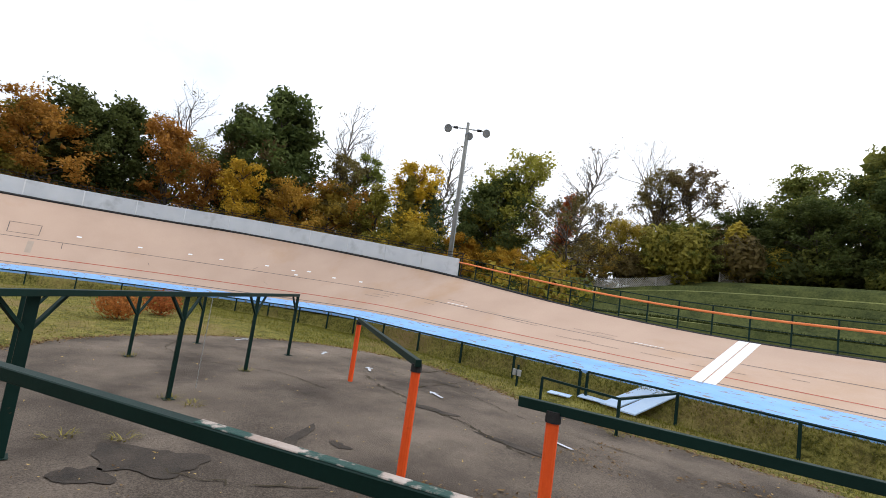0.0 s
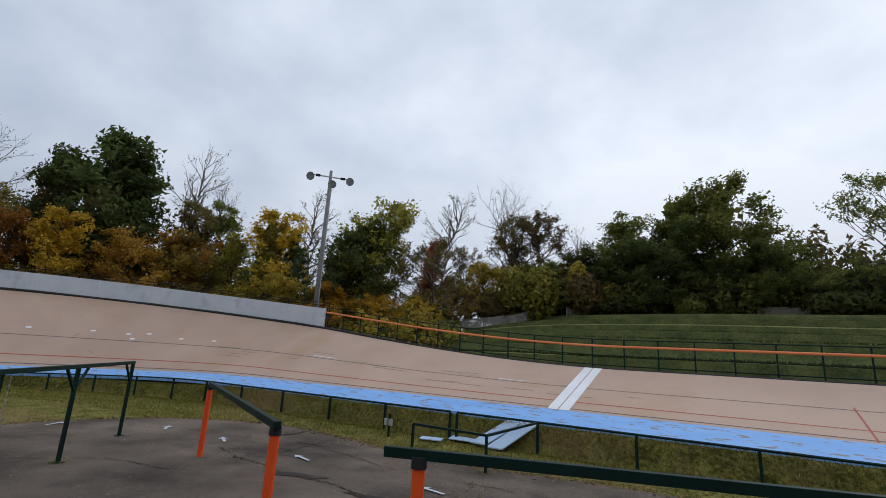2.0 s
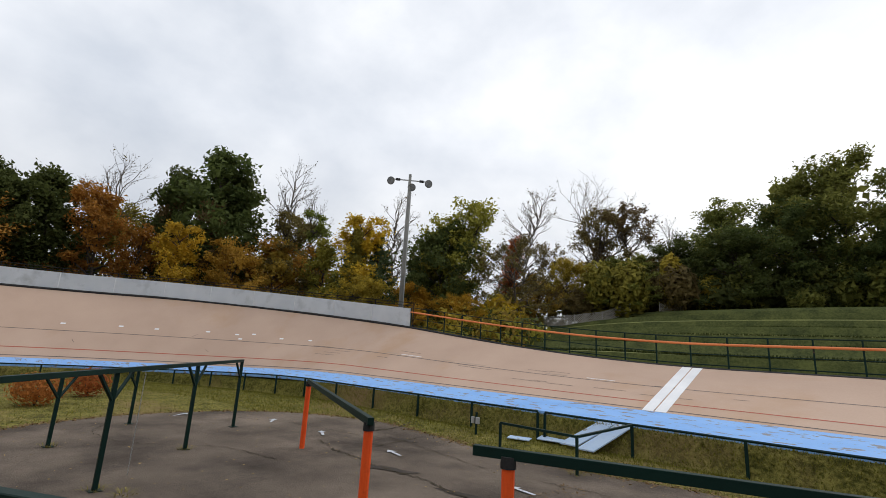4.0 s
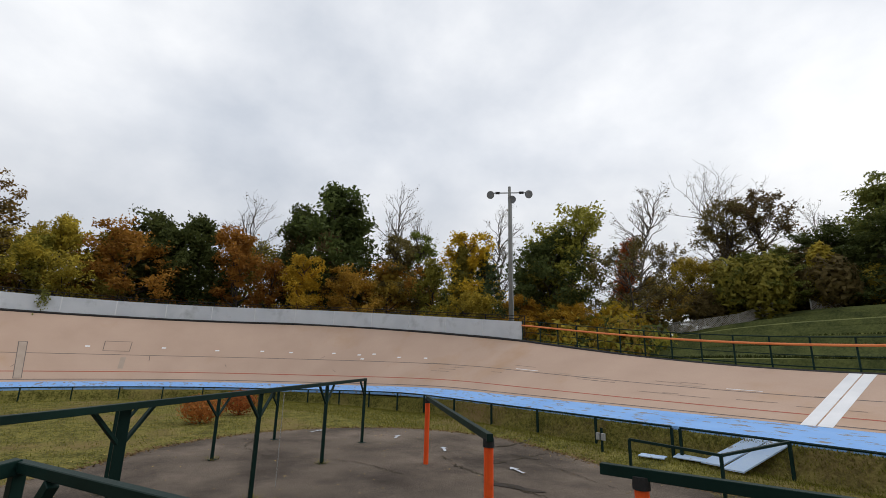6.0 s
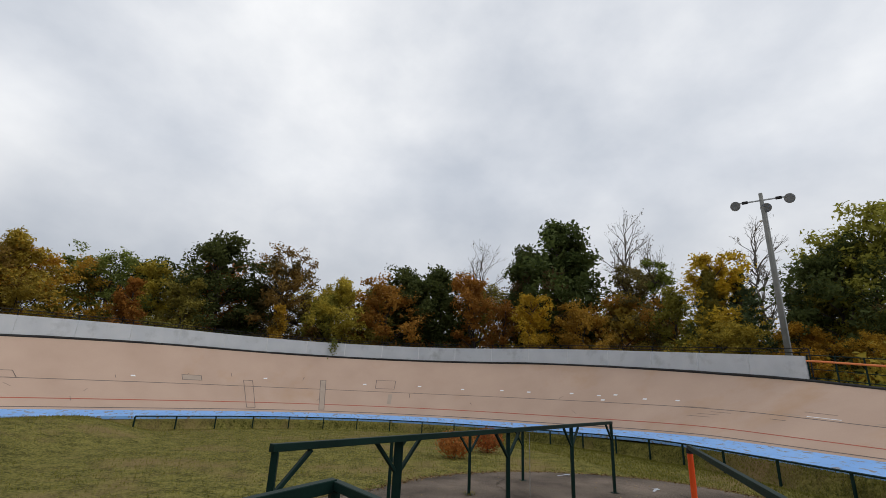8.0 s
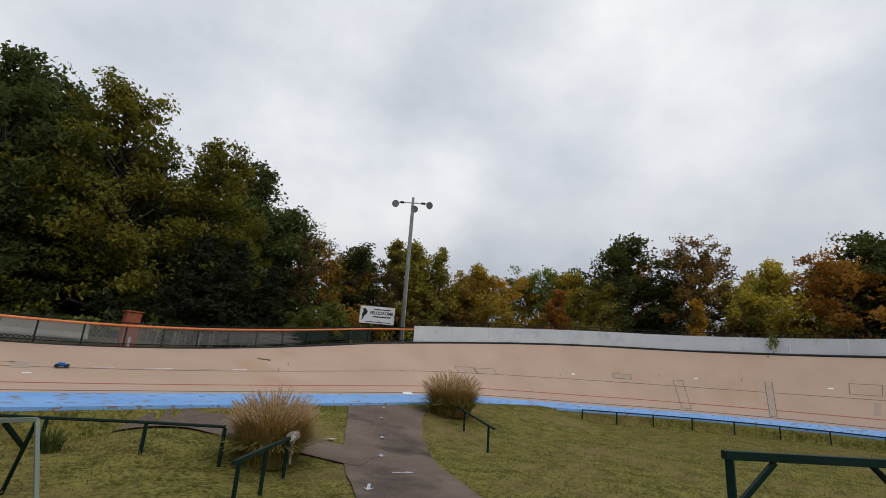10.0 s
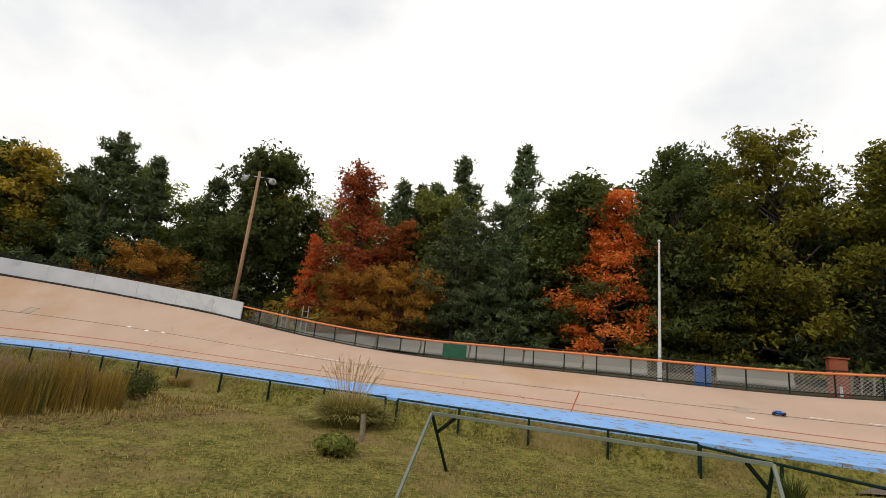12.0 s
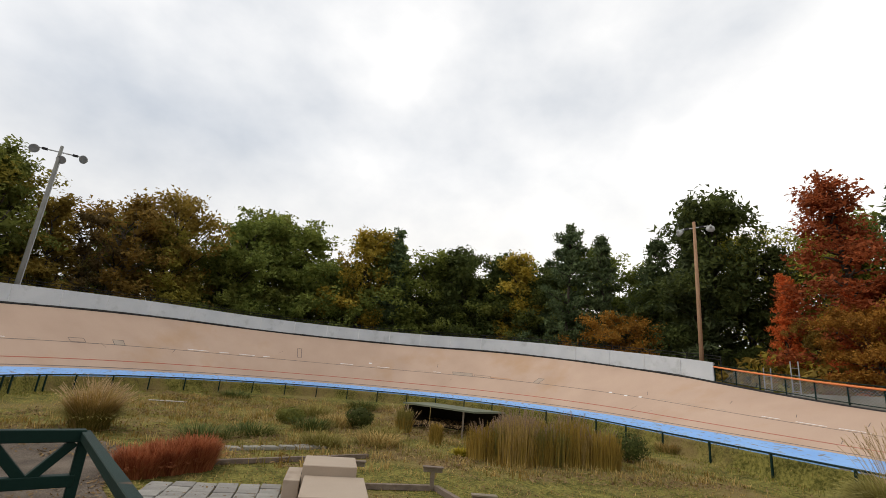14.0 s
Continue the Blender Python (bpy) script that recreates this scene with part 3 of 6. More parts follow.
# ---- the railed stand under the camera ----
def stand():
    root = thing("viewing_stand", (-3.0, 1.27, 0), "narrow raised viewing stand with dark green steel railings", "stand", turn=27.4)
    x0, x1, y0, y1, deck, rail = -3.12, 4.05, -0.48, 1.37, 0.98, 2.065
    n = 14
    for i in range(n):
        w = (y1 - y0) / n
        part("deck_board", box((x1 - x0, w - 0.01, 0.04), ((x0 + x1) / 2, y0 + w * (i + 0.5), deck - 0.02), bevel=0.003), M_BARK, root)
    for x in (x0, -0.45, 1.9, x1):
        for y in (y0, y1):
            part("leg", bar((x, y, -0.02), (x, y, deck - 0.04), 0.08), M_GREEN, root)
            if x == x0 and y == y0:
                continue
            part("rail_post", bar((x, y, deck), (x, y, rail - 0.03), 0.06), M_GREEN, root)
    for y in (y0, y1):
        xs = x0 if y == y1 else -0.7
        part("top_rail", bar((xs - 0.03, y, rail), (x1 + 0.03, y, rail), 0.055, 0.055), M_GREEN, root)
        if y == y1:
            part("worn_edge", box((1.9, 0.045, 0.006), (-0.37, y, rail + 0.0295)), M_WORN, root, "worn pale paint along the rail top")
        else:
            part("mid_rail", bar((xs, y, rail - 0.5), (x1, y, rail - 0.5), 0.06), M_GREEN, root)
    part("end_rail", bar((x1, y0, rail), (x1, y1, rail), 0.075), M_GREEN, root)
    part("end_mid_rail", bar((x1, y0, rail - 0.27), (x1, y1, rail - 0.27), 0.07), M_GREEN, root)
    part("end_rail", bar((x0, y1, rail), (x0, y1 - 1.45, rail - 0.2), 0.075), M_GREEN, root)
    for a, b in (((x1, y0 + 0.05, rail - 0.04), (x1, y0 + 0.25, rail - 0.27)), ((x1, y0 + 0.45, rail - 0.04), (x1, y0 + 0.25, rail - 0.27)),
                 ((x0 + 0.35, y1, rail - 0.04), (x0, y1, rail - 0.5)), ((x0, y1 - 0.3, rail - 0.06), (x0, y1, rail - 0.5))):
        part("brace", bar(a, b, 0.055), M_GREEN, root)
    return root


stand()


# ---- lamp poles, flagpole, sign ----
def floodlight_pole(x, y, top, turn, label, wood=False):
    g = ground_z(x, y)
    root = thing("floodlight_pole", (x, y, g), label, "lamp post", "floodlight poles", turn=turn)
    h = top - g
    mat = M_WOODPOLE if wood else M_POLE
    part("pole", tubes([([(0, 0, -0.2), (0, 0, h * 0.5), (0, 0, h)], [0.15, 0.13, 0.10])], 12), mat, root, smooth=True)
    if not wood:
        part("conduit", pipe([(0.17, 0, 0), (0.13, 0.02, h - 1.2)], 0.035, 6), M_STEEL, root)
    reach = 0.9 if wood else 1.25
    part("cross_arm", bar((-reach, 0, h - 0.45), (reach, 0, h - 0.45), 0.07), M_STEEL, root)
    for sx, tilt, ax in ((-reach, -22, -1), (reach, 24, 1)) + (() if wood else ((0.16, 0, 0),)):
        lamp = part("floodlight", tubes([([(0, 0, 0.16), (0, 0, 0.05), (0, 0, -0.06), (0, 0, -0.16)], [0.06, 0.12, 0.25, 0.29])], 14), M_STEEL, root, "round grey floodlight head")
        zz = h - 0.45 if sx != 0.16 else h - 0.75
        lamp.matrix_basis = pose(sx + 0.14 * ax, 0.12 if sx == 0.16 else 0.0, zz - 0.12, -58, tilt * 2, 0)
        glass = part("lens", tubes([([(0, 0, -0.155), (0, 0, -0.175)], [0.265, 0.26])], 14), M_LENS, lamp, "pale glass lens")
        if ax:
            part("ballast", box((0.3, 0.14, 0.14), (sx - 0.42 * ax, 0, h - 0.45)), M_BLACK, root, "dark ballast box")
    return root


M_POLE = material("dull_grey_pole", (0.13, 0.13, 0.12), (0.24, 0.24, 0.22), 0.7, 1.5, 0.1, 30)
M_WOODPOLE = material("weathered_pine_pole", (0.24, 0.13, 0.07), (0.42, 0.26, 0.16), 0.85, 2, 0.3, 30, stretch=(4, 4, 0.3), stain=(0.16, 0.09, 0.05), stain_scale=0.6, stain_at=(0.55, 0.7))
M_LENS = material("dusty_lens", (0.16, 0.17, 0.18), (0.28, 0.29, 0.30), 0.25, 4, 0.0, 30, spec=0.6)
M_BLUEBIN = material("blue_plastic", (0.01, 0.10, 0.42), (0.02, 0.15, 0.55), 0.45, 2, 0.05, 30)
M_GREENPANEL = material("green_panel", (0.008, 0.07, 0.04), (0.02, 0.11, 0.065), 0.6, 2, 0.1, 30)
M_RUST = material("rust_red_paint", (0.22, 0.06, 0.03), (0.33, 0.10, 0.05), 0.8, 2, 0.2, 30)
M_SIGN = material("white_sign_panel", (0.66, 0.67, 0.68), (0.76, 0.77, 0.78), 0.5, 1, 0.02, 20)
M_INK = material("black_sign_ink", (0.01, 0.01, 0.011), (0.02, 0.02, 0.022), 0.6, 2, 0.0, 20)
M_FLAGPOLE = material("white_painted_steel", (0.6, 0.6, 0.6), (0.72, 0.72, 0.72), 0.4, 2, 0.02, 30)

floodlight_pole(-25.71, 22.97, 14.78, 48, "tall grey steel pole with three floodlights behind the turn wall")
floodlight_pole(-27.58, -23.38, 15.57, 130, "tall grey steel pole with three floodlights beside the sign")
floodlight_pole(31.6, 20.2, 15.4, -75, "tall grey steel pole with three floodlights behind the turn wall")
floodlight_pole(23.06, -22.73, 14.6, 30, "bare brown wooden pole with two small floodlights", wood=True)


def flagpole(x, y, top):
    g = ground_z(x, y)
    root = thing("flagpole", (x, y, g), "slim white flagpole without a flag behind the fence", "flagpole")
    part("pole", tubes([([(0, 0, -0.1), (0, 0, 1.0)], [0.10, 0.10]), ([(0, 0, 1.0), (0, 0, top - g)], [0.075, 0.045])], 10), M_FLAGPOLE, root)
    part("finial", tubes([([(0, 0, top - g - 0.02), (0, 0, top - g + 0.04), (0, 0, top - g + 0.12)], [0.05, 0.08, 0.03])], 8), M_FLAGPOLE, root)


flagpole(-3.62, -23.33, 9.26)


def letters(text, size, at, rot, parent, mat, name="lettering", squeeze=1.0):
    cu = bpy.data.curves.new(name, 'FONT')
    cu.body, cu.size, cu.align_x, cu.align_y, cu.extrude, cu.offset = text, size, 'CENTER', 'CENTER', 0.003, 0.008
    cu.materials.append(mat)
    ob = new(name, cu)
    ob.parent = parent
    ob.matrix_basis = pose(*at, *rot) @ Matrix.Diagonal((squeeze, 1, 1, 1))
    return ob


def banner():
    a, b = Vector((-26.0, -26.4, 0)), Vector((-28.0, -24.7, 0))
    root = thing("sign", ((a.x + b.x) / 2, (a.y + b.y) / 2, 0), "white velodrome sign with black lettering on posts", "sign", turn=math.degrees(math.atan2(b.y - a.y, b.x - a.x)) + 180)
    w, z0, z1 = 2.62, 5.62, 6.92
    part("panel", box((w, 0.04, z1 - z0), (0, 0, (z0 + z1) / 2)), M_SIGN, root)
    for x in (-w / 2 + 0.1, w / 2 - 0.1):
        part("post", bar((x, -0.08, 2.4), (x, -0.08, z1), 0.09), M_BARK, root)
    y = 0.026
    letters("VELODROME", 0.34, (-0.30, y, z0 + 0.80), (90, 0, 180), root, M_INK, squeeze=0.9)
    bars = bmesh.new()
    add_box(bars, (1.25, 0.006, 0.07), pose(-0.36, y, z0 + 1.07), 0)
    add_box(bars, (1.35, 0.006, 0.09), pose(-0.36, y, z0 + 0.52), 0)
    add_box(bars, (1.9, 0.006, 0.05), pose(-0.1, y, z0 + 0.12), 0)
    part("small_print", bars, M_INK, root)
    em = bmesh.new()
    pts = [(0.0, 0.95), (0.12, 1.05), (0.25, 1.0), (0.2, 0.8), (0.3, 0.55), (0.24, 0.3), (0.36, 0.12), (0.2, 0.2), (0.1, 0.5), (-0.05, 0.6), (-0.12, 0.8)]
    em.faces.new([em.verts.new((0.85 + px, y + 0.004, z0 + 0.08 + py)) for px, py in pts])
    part("emblem", em, M_INK, root, "dark abstract emblem shape")
    return root


banner()


# ---- trees ----
def leaf_mat(name, low, high, tr=0.42):
    return material(name, low, high, 0.75, 6.0, 0.0, 26.0, per_island=0.42, per_object=0.5, spec=0.15, translucent=tr, contrast=1.35)


LEAVES = {
    "broad": leaf_mat("green_leaves", (0.050, 0.073, 0.016), (0.294, 0.306, 0.070)),
    "oak": leaf_mat("dark_green_leaves", (0.026, 0.040, 0.012), (0.135, 0.157, 0.043)),
    "maplegreen": leaf_mat("turning_leaves", (0.036, 0.062, 0.013), (0.322, 0.278, 0.036)),
    "olive": leaf_mat("olive_leaves", (0.094, 0.094, 0.018), (0.448, 0.392, 0.068)),
    "gold": leaf_mat("gold_leaves", (0.127, 0.099, 0.018), (0.598, 0.419, 0.063)),
    "yellow": leaf_mat("yellow_leaves", (0.222, 0.134, 0.021), (0.822, 0.534, 0.049)),
    "orange": leaf_mat("orange_leaves", (0.167, 0.078, 0.017), (0.557, 0.283, 0.047)),
    "red": leaf_mat("orange_red_leaves", (0.40, 0.066, 0.022), (0.88, 0.220, 0.072)),
    "redbrown": leaf_mat("russet_leaves", (0.17, 0.050, 0.017), (0.56, 0.180, 0.055)),
    "rust": leaf_mat("rust_leaves", (0.108, 0.072, 0.018), (0.378, 0.234, 0.054)),
    "brown": leaf_mat("brown_leaves", (0.054, 0.045, 0.019), (0.225, 0.162, 0.058)),
    "pine": leaf_mat("pine_needles", (0.031, 0.053, 0.025), (0.153, 0.194, 0.080), 0.2),
    "cedar": leaf_mat("cedar_foliage", (0.010, 0.016, 0.007), (0.044, 0.053, 0.021), 0.1),
}


def quads(centres, normals, sizes, rng, aspect=0.6):
    """Leaf-shaped diamonds at centres."""
    n = len(centres)
    a = rng.normal(size=(n, 3))
    a -= normals * np.sum(a * normals, 1)[:, None]
    a /= np.linalg.norm(a, axis=1)[:, None] + 1e-9
    b = np.cross(normals, a)
    s = sizes[:, None]
    v = np.stack([centres - a * s, centres + b * s * aspect, centres + a * s, centres - b * s * aspect + normals * s * 0.25], 1).reshape(-1, 3)
    f = np.arange(4 * n).reshape(-1, 4)
    return v.tolist(), [], f.tolist()


def chips(centres, normals, sizes, rng, wide=0.55, along=None):
    """Single pointed leaves or needle sprays."""
    n = len(centres)
    a = rng.normal(size=(n, 3)) if along is None else along + rng.normal(size=(n, 3)) * 0.35
    a -= normals * np.sum(a * normals, 1)[:, None]
    a /= np.linalg.norm(a, axis=1)[:, None] + 1e-9
    b = np.cross(normals, a)
    s = sizes[:, None]
    v = np.stack([centres - a * s - b * s * wide, centres - a * s * 0.8 + b * s * wide, centres + a * s], 1).reshape(-1, 3)
    return v.tolist(), [], np.arange(3 * n).reshape(-1, 3).tolist()


def merge(one, two):
    k = len(one[0])
    return one[0] + two[0], [], one[2] + [[i + k for i in f] for f in two[2]]


def unit(a):
    return a / (np.linalg.norm(a, axis=-1, keepdims=True) + 1e-9)


def limb(rng, start, direction, length, r, bend=0.15, n=5):
    pts, d = [Vector(start)], Vector(direction).normalized()
    for i in range(n):
        d = (d + Vector(rng.normal(size=3)) * bend).normalized()
        pts.append(pts[-1] + d * (length / n))
    return pts, [r * (1 - 0.85 * i / n) for i in range(n + 1)], d


def sprout(rng, start, way, length, r, depth, form, runs, tips):
    """One branch and, from its middle and end, the branches it forks into; the last ones are the twigs that carry leaves."""
    lift, angle, forks = form
    pts, d = [np.array(start)], np.array(way)
    for _ in range(2):
        d = unit(d + rng.normal(size=3) * 0.16 + np.array([0, 0, lift]))
        pts.append(pts[-1] + d * (length / 2))
    runs.append((pts, [r, r * 0.8, r * 0.6], depth))
    if depth == 0:
        tips.append((pts[0], pts[2], length))
        return
    for k in range(forks + (rng.random() < 0.35)):
        side = unit(np.cross(d, rng.normal(size=3)))
        turn = angle * (0.25 + 0.9 * rng.random()) * (0.5 if k == 0 else 1.1)
        at = pts[2] if k < 2 else pts[1]
        sprout(rng, at, unit(d * math.cos(turn) + side * math.sin(turn)), length * (0.80 if k == 0 else 0.66) * (0.8 + 0.35 * rng.random()), r * 0.58, depth - 1, form, runs, tips)


def skeleton(seed, spread, limbs, depth, low, form, shape, rise, trunk=0.024, lead=0.86):
    """A unit tree's wood: a leader, limbs out of it, and their forks, one metre high and spread wide. shape(t) is the limb length up the crown, rise the limbs' angle at the foot and top."""
    rng = np.random.default_rng(seed)
    runs, tips = [], []
    stem, rad, _ = limb(rng, (0, 0, -0.03), (0, 0, 1), lead + 0.03, trunk, 0.045, 9)
    for i in range(limbs):
        t = (i + 0.8 * rng.random()) / limbs
        h = low + (lead - low) * t
        f = (h + 0.03) / (lead + 0.03) * 9
        k = min(int(f), 8)
        base = np.array(stem[k].lerp(stem[k + 1], f - k))
        a = i * 2.4 + rng.random() * 0.9
        el = rise[0] + (rise[1] - rise[0]) * t + 0.15 * rng.normal()
        way = np.array([math.cos(a) * math.cos(el), math.sin(a) * math.cos(el), math.sin(el)])
        sprout(rng, base, way, spread * shape(t) * (0.30 + 0.16 * rng.random()), 0.0075 * (1.15 - 0.6 * t), depth, form, runs, tips)
    ends = np.array([b for _a, b, _l in tips])
    wide = np.percentile(np.hypot(ends[:, 0], ends[:, 1]), 84)
    k = np.array([spread / wide, spread / wide, 0.955 / np.percentile(ends[:, 2], 96)])
    ends[:, 2] *= k[2]
    tips = [q for q, e in zip(tips, ends) if e[2] < 1.02]
    runs = [([Vector(q * k) for q in pts], rr, dep) for pts, rr, dep in runs]
    tips = [(a * k, b * k, length * k[0]) for a, b, length in tips]
    return rng, [(stem, rad, 9)] + runs, tips


def foliage(rng, tips, count, leaf, puff, flat, droop=0.0):
    """Leaves along and round the twigs, in flattened sprays."""
    a, b = np.array([q[0] for q in tips]), np.array([q[1] for q in tips])
    size = np.array([q[2] for q in tips])
    w = (size + size.mean()) * (0.35 + 1.3 * rng.random(len(size)))
    pick = rng.choice(len(tips), size=count, p=w / w.sum())
    f = rng.random(count)[:, None] * 1.1
    off = np.clip(rng.normal(size=(count, 3)), -1.7, 1.7) * np.array([1, 1, flat])
    pos = a[pick] * (1 - f) + b[pick] * f + off * (puff * (0.6 + 0.4 * size[pick] / size.mean()))[:, None]
    pos[:, 2] -= droop * np.hypot(off[:, 0], off[:, 1]) * puff
    pos[:, 2] = np.minimum(np.maximum(pos[:, 2], 0.004), 1.01)
    nn = unit(rng.normal(size=(count, 3)) * 0.75 + np.array([0, 0, 0.7]) + unit(b - a)[pick] * 0.2)
    return chips(pos, nn, leaf * (0.55 + 0.75 * rng.random(count)), rng, 0.6)


def heart(rng, crown, tips, count, size):
    """Larger leaves inside the crown, which close it."""
    b = np.array([q[1] for q in tips])
    pick = rng.integers(0, len(b), count)
    pos = b[pick] * (np.array([[1, 1, 0]]) * (0.15 + 0.6 * rng.random((count, 1))) + np.array([[0, 0, 0.94]]))
    return merge(crown, quads(pos, unit(rng.normal(size=pos.shape)), size * (0.5 + 0.6 * rng.random(count)), rng))


def conifer(seed, spread, density, leaf, low=0.05, tiers=17, open_top=0.5):
    """A unit white pine: uneven whorls of boughs, each with side shoots that end in upturned brushes of needles."""
    rng = np.random.default_rng(seed)
    runs = []
    stem, rad, _ = limb(rng, (0, 0, -0.03), (0, 0, 1), 1.0, 0.018, 0.018, 9)
    runs.append((stem, rad, 9))
    tufts, grow = [], []
    for k in range(tiers):
        for j in range(5):
            t = (k + 0.55 * rng.random()) / tiers
            h = low + (0.97 - low) * t
            a = j * 1.257 + k * 0.7 + rng.normal() * 0.28
            out = spread * min(1.0, 1.15 * (1 - t) ** 0.78 + 0.03) * (0.46 + 0.64 * rng.random())
            if rng.random() < 0.10 + 0.12 * t * open_top:
                continue
            i = min(int((h + 0.02) / 1.0 * 9), 8)
            base = np.array([stem[i].x, stem[i].y, h])
            go = np.array([math.cos(a), math.sin(a), 0.05 + 0.75 * t])
            tip = base + go * out - np.array([0, 0, 0.12 * out * (1 - t)])
            mid = (base + tip) / 2 - np.array([0, 0, 0.04 * out])
            runs.append(([Vector(base), Vector(mid), Vector(tip)], [0.0045, 0.003, 0.0012], 2))
            n = 2 + int(11 * out / spread)
            side = unit(np.array([-go[1], go[0], 0]))
            for s in range(n):
                f = 0.28 + 0.72 * (s + rng.random()) / n
                c = base * (1 - f) + tip * f - np.array([0, 0, 0.04 * out * 4 * f * (1 - f)])
                c = c + side * rng.normal() * 0.26 * out * (1.15 - 0.6 * f) + np.array([0, 0, 0.012 * rng.normal()])
                tufts.append(c)
                grow.append(unit(go * 0.9 + side * rng.normal() * 0.5 + np.array([0, 0, 0.55])))
    for s in range(4):
        tufts.append(np.array([stem[-1].x, stem[-1].y, 0.90 + 0.022 * s]) + rng.normal(size=3) * np.array([0.008, 0.008, 0.004]))
        grow.append(np.array([0, 0, 1.0]))
    tufts, grow = np.array(tufts), np.array(grow)
    pick = rng.integers(0, len(tufts), density)
    d = unit(grow[pick] + rng.normal(size=(density, 3)) * 0.55)
    pos = tufts[pick] + d * (0.022 * rng.random(density))[:, None] + rng.normal(size=(density, 3)) * np.array([0.011, 0.011, 0.006])
    nn = unit(rng.normal(size=(density, 3)) + np.array([0, 0, 0.5]))
    out = chips(pos, nn, leaf * (0.6 + 0.8 * rng.random(density)), rng, 0.26, d)
    k = 420
    pick = rng.integers(0, len(tufts), k)
    core = tufts[pick] * (np.array([[1, 1, 0]]) * (0.1 + 0.5 * rng.random((k, 1))) + np.array([[0, 0, 1.0]]))
    return runs, merge(out, quads(core, unit(rng.normal(size=core.shape)), 0.028 * (0.4 + 0.6 * rng.random(k)), rng))


WORDS = {"broad": "leafy green deciduous tree", "oak": "dense dark green deciduous tree", "maplegreen": "broad green maple turning yellow at the tips", "olive": "tall olive-green tree turning yellow",
         "gold": "gold and green autumn tree", "yellow": "low bright yellow autumn tree", "orange": "orange-brown autumn tree", "red": "vivid orange-red autumn maple", "redbrown": "russet red autumn maple",
         "rust": "rust-coloured thinning autumn tree", "brown": "dull brown thinning autumn tree", "pine": "tall dark green white pine", "cedar": "dense dark green cedar shrub", "bare": "leafless grey-brown tree",
         "sparse": "half-bare tree with thin leaves", "bush": "leafy green roadside bush", "goldbush": "yellow and orange autumn bush", "rustlight": "brown half-bare autumn tree"}
PROTO = {}
SPREADS = (0.15, 0.21, 0.29, 0.40, 0.55)
dome = lambda t: math.sin(math.pi * min(0.22 + 0.58 * t, 1.0)) ** 0.6
cone = lambda t: (1 - 0.72 * t) ** 0.8 * min(1.0, 0.72 + 2.0 * t)
vase = lambda t: 0.75 + 0.25 * t


def tree_proto(kind, slot, slim):
    key = (kind, slot, slim)
    if key in PROTO:
        return PROTO[key]
    seed = sum(ord(c) for c in kind) * 7 + slot * 31 + slim * 3
    spread = SPREADS[slim]
    leaf = {"bush": "broad", "goldbush": "orange", "rustlight": "rust", "sparse": "broad", "bare": "brown"}.get(kind, kind)
    more = min(max(spread / 0.25, 0.75), 1.9)
    twigs = 1
    if kind == "pine":
        runs, crown = conifer(seed, spread, int(10500 * more ** 0.5), 0.0165)
    elif kind == "cedar":
        runs, crown = conifer(seed, spread, 14000, 0.021, 0.01, 24, 0.0)
    elif kind == "bare":
        rng, runs, tips = skeleton(seed, spread, 24, 4, 0.24, (0.09, 0.60, 2), vase, (0.65, 1.3), 0.015, 0.62)
        crown = foliage(rng, tips, 350, 0.006, 0.008, 1.0)
        twigs = 0
    elif kind in ("sparse", "brown", "rustlight"):
        rng, runs, tips = skeleton(seed, spread, 24, 3, 0.20, (0.07, 0.65, 2), dome, (0.35, 1.1), 0.018, 0.78)
        crown = foliage(rng, tips, 6200, 0.0110, 0.017, 0.7)
        twigs = 1
    elif kind in ("bush", "goldbush"):
        rng, runs, tips = skeleton(seed, spread, 34, 2, 0.02, (0.05, 0.7, 2), dome, (0.2, 1.1), 0.014, 0.72)
        crown = heart(rng, foliage(rng, tips, int(8000 * more), 0.0150, 0.034, 0.7), tips, 300, 0.05)
    elif kind in ("red", "redbrown", "maplegreen"):
        rng, runs, tips = skeleton(seed, spread, 76, 2, 0.02, (0.02, 0.60, 2), cone, (0.12, 1.15))
        crown = heart(rng, foliage(rng, tips, int(14000 * more), 0.0102, 0.028, 0.45, 0.30), tips, 650, 0.019)
        twigs = 2
    elif kind in ("gold", "orange", "yellow", "olive", "rust"):
        rng, runs, tips = skeleton(seed, spread, 30, 3, 0.10, (0.08, 0.60, 2), dome if slot else cone, (0.35, 1.2), 0.018, 0.80)
        crown = heart(rng, foliage(rng, tips, int(8200 * more), 0.0125, 0.024, 0.75), tips, 260, 0.032)
        twigs = 2
    else:
        rng, runs, tips = skeleton(seed, spread, 44, 2, 0.07, (0.04, 0.70, 2), dome, (0.15, 1.2), 0.022, 0.80)
        crown = heart(rng, foliage(rng, tips, int(9000 * more), 0.0135, 0.030, 0.5, 0.15), tips, 460, 0.040)
        twigs = 2
    root = new({"pine": "pine_tree", "cedar": "cedar_shrub", "bush": "bush", "goldbush": "bush", "bare": "bare_tree"}.get(kind, "autumn_tree" if kind not in ("broad", "oak", "maplegreen") else "leafy_tree"))
    tagged(root, WORDS[kind] + " beyond the track", "bush" if "bush" in kind else "tree", "trees round the velodrome")
    part("trunk", tubes([(pts, rr) for pts, rr, dep in runs if dep >= twigs], 4), M_PALEBARK if kind == "bare" else M_BARK, root, smooth=True)
    part("crown", crown, LEAVES[leaf], root)
    PROTO[key] = [root, False]
    return PROTO[key]


tree_count = [0]


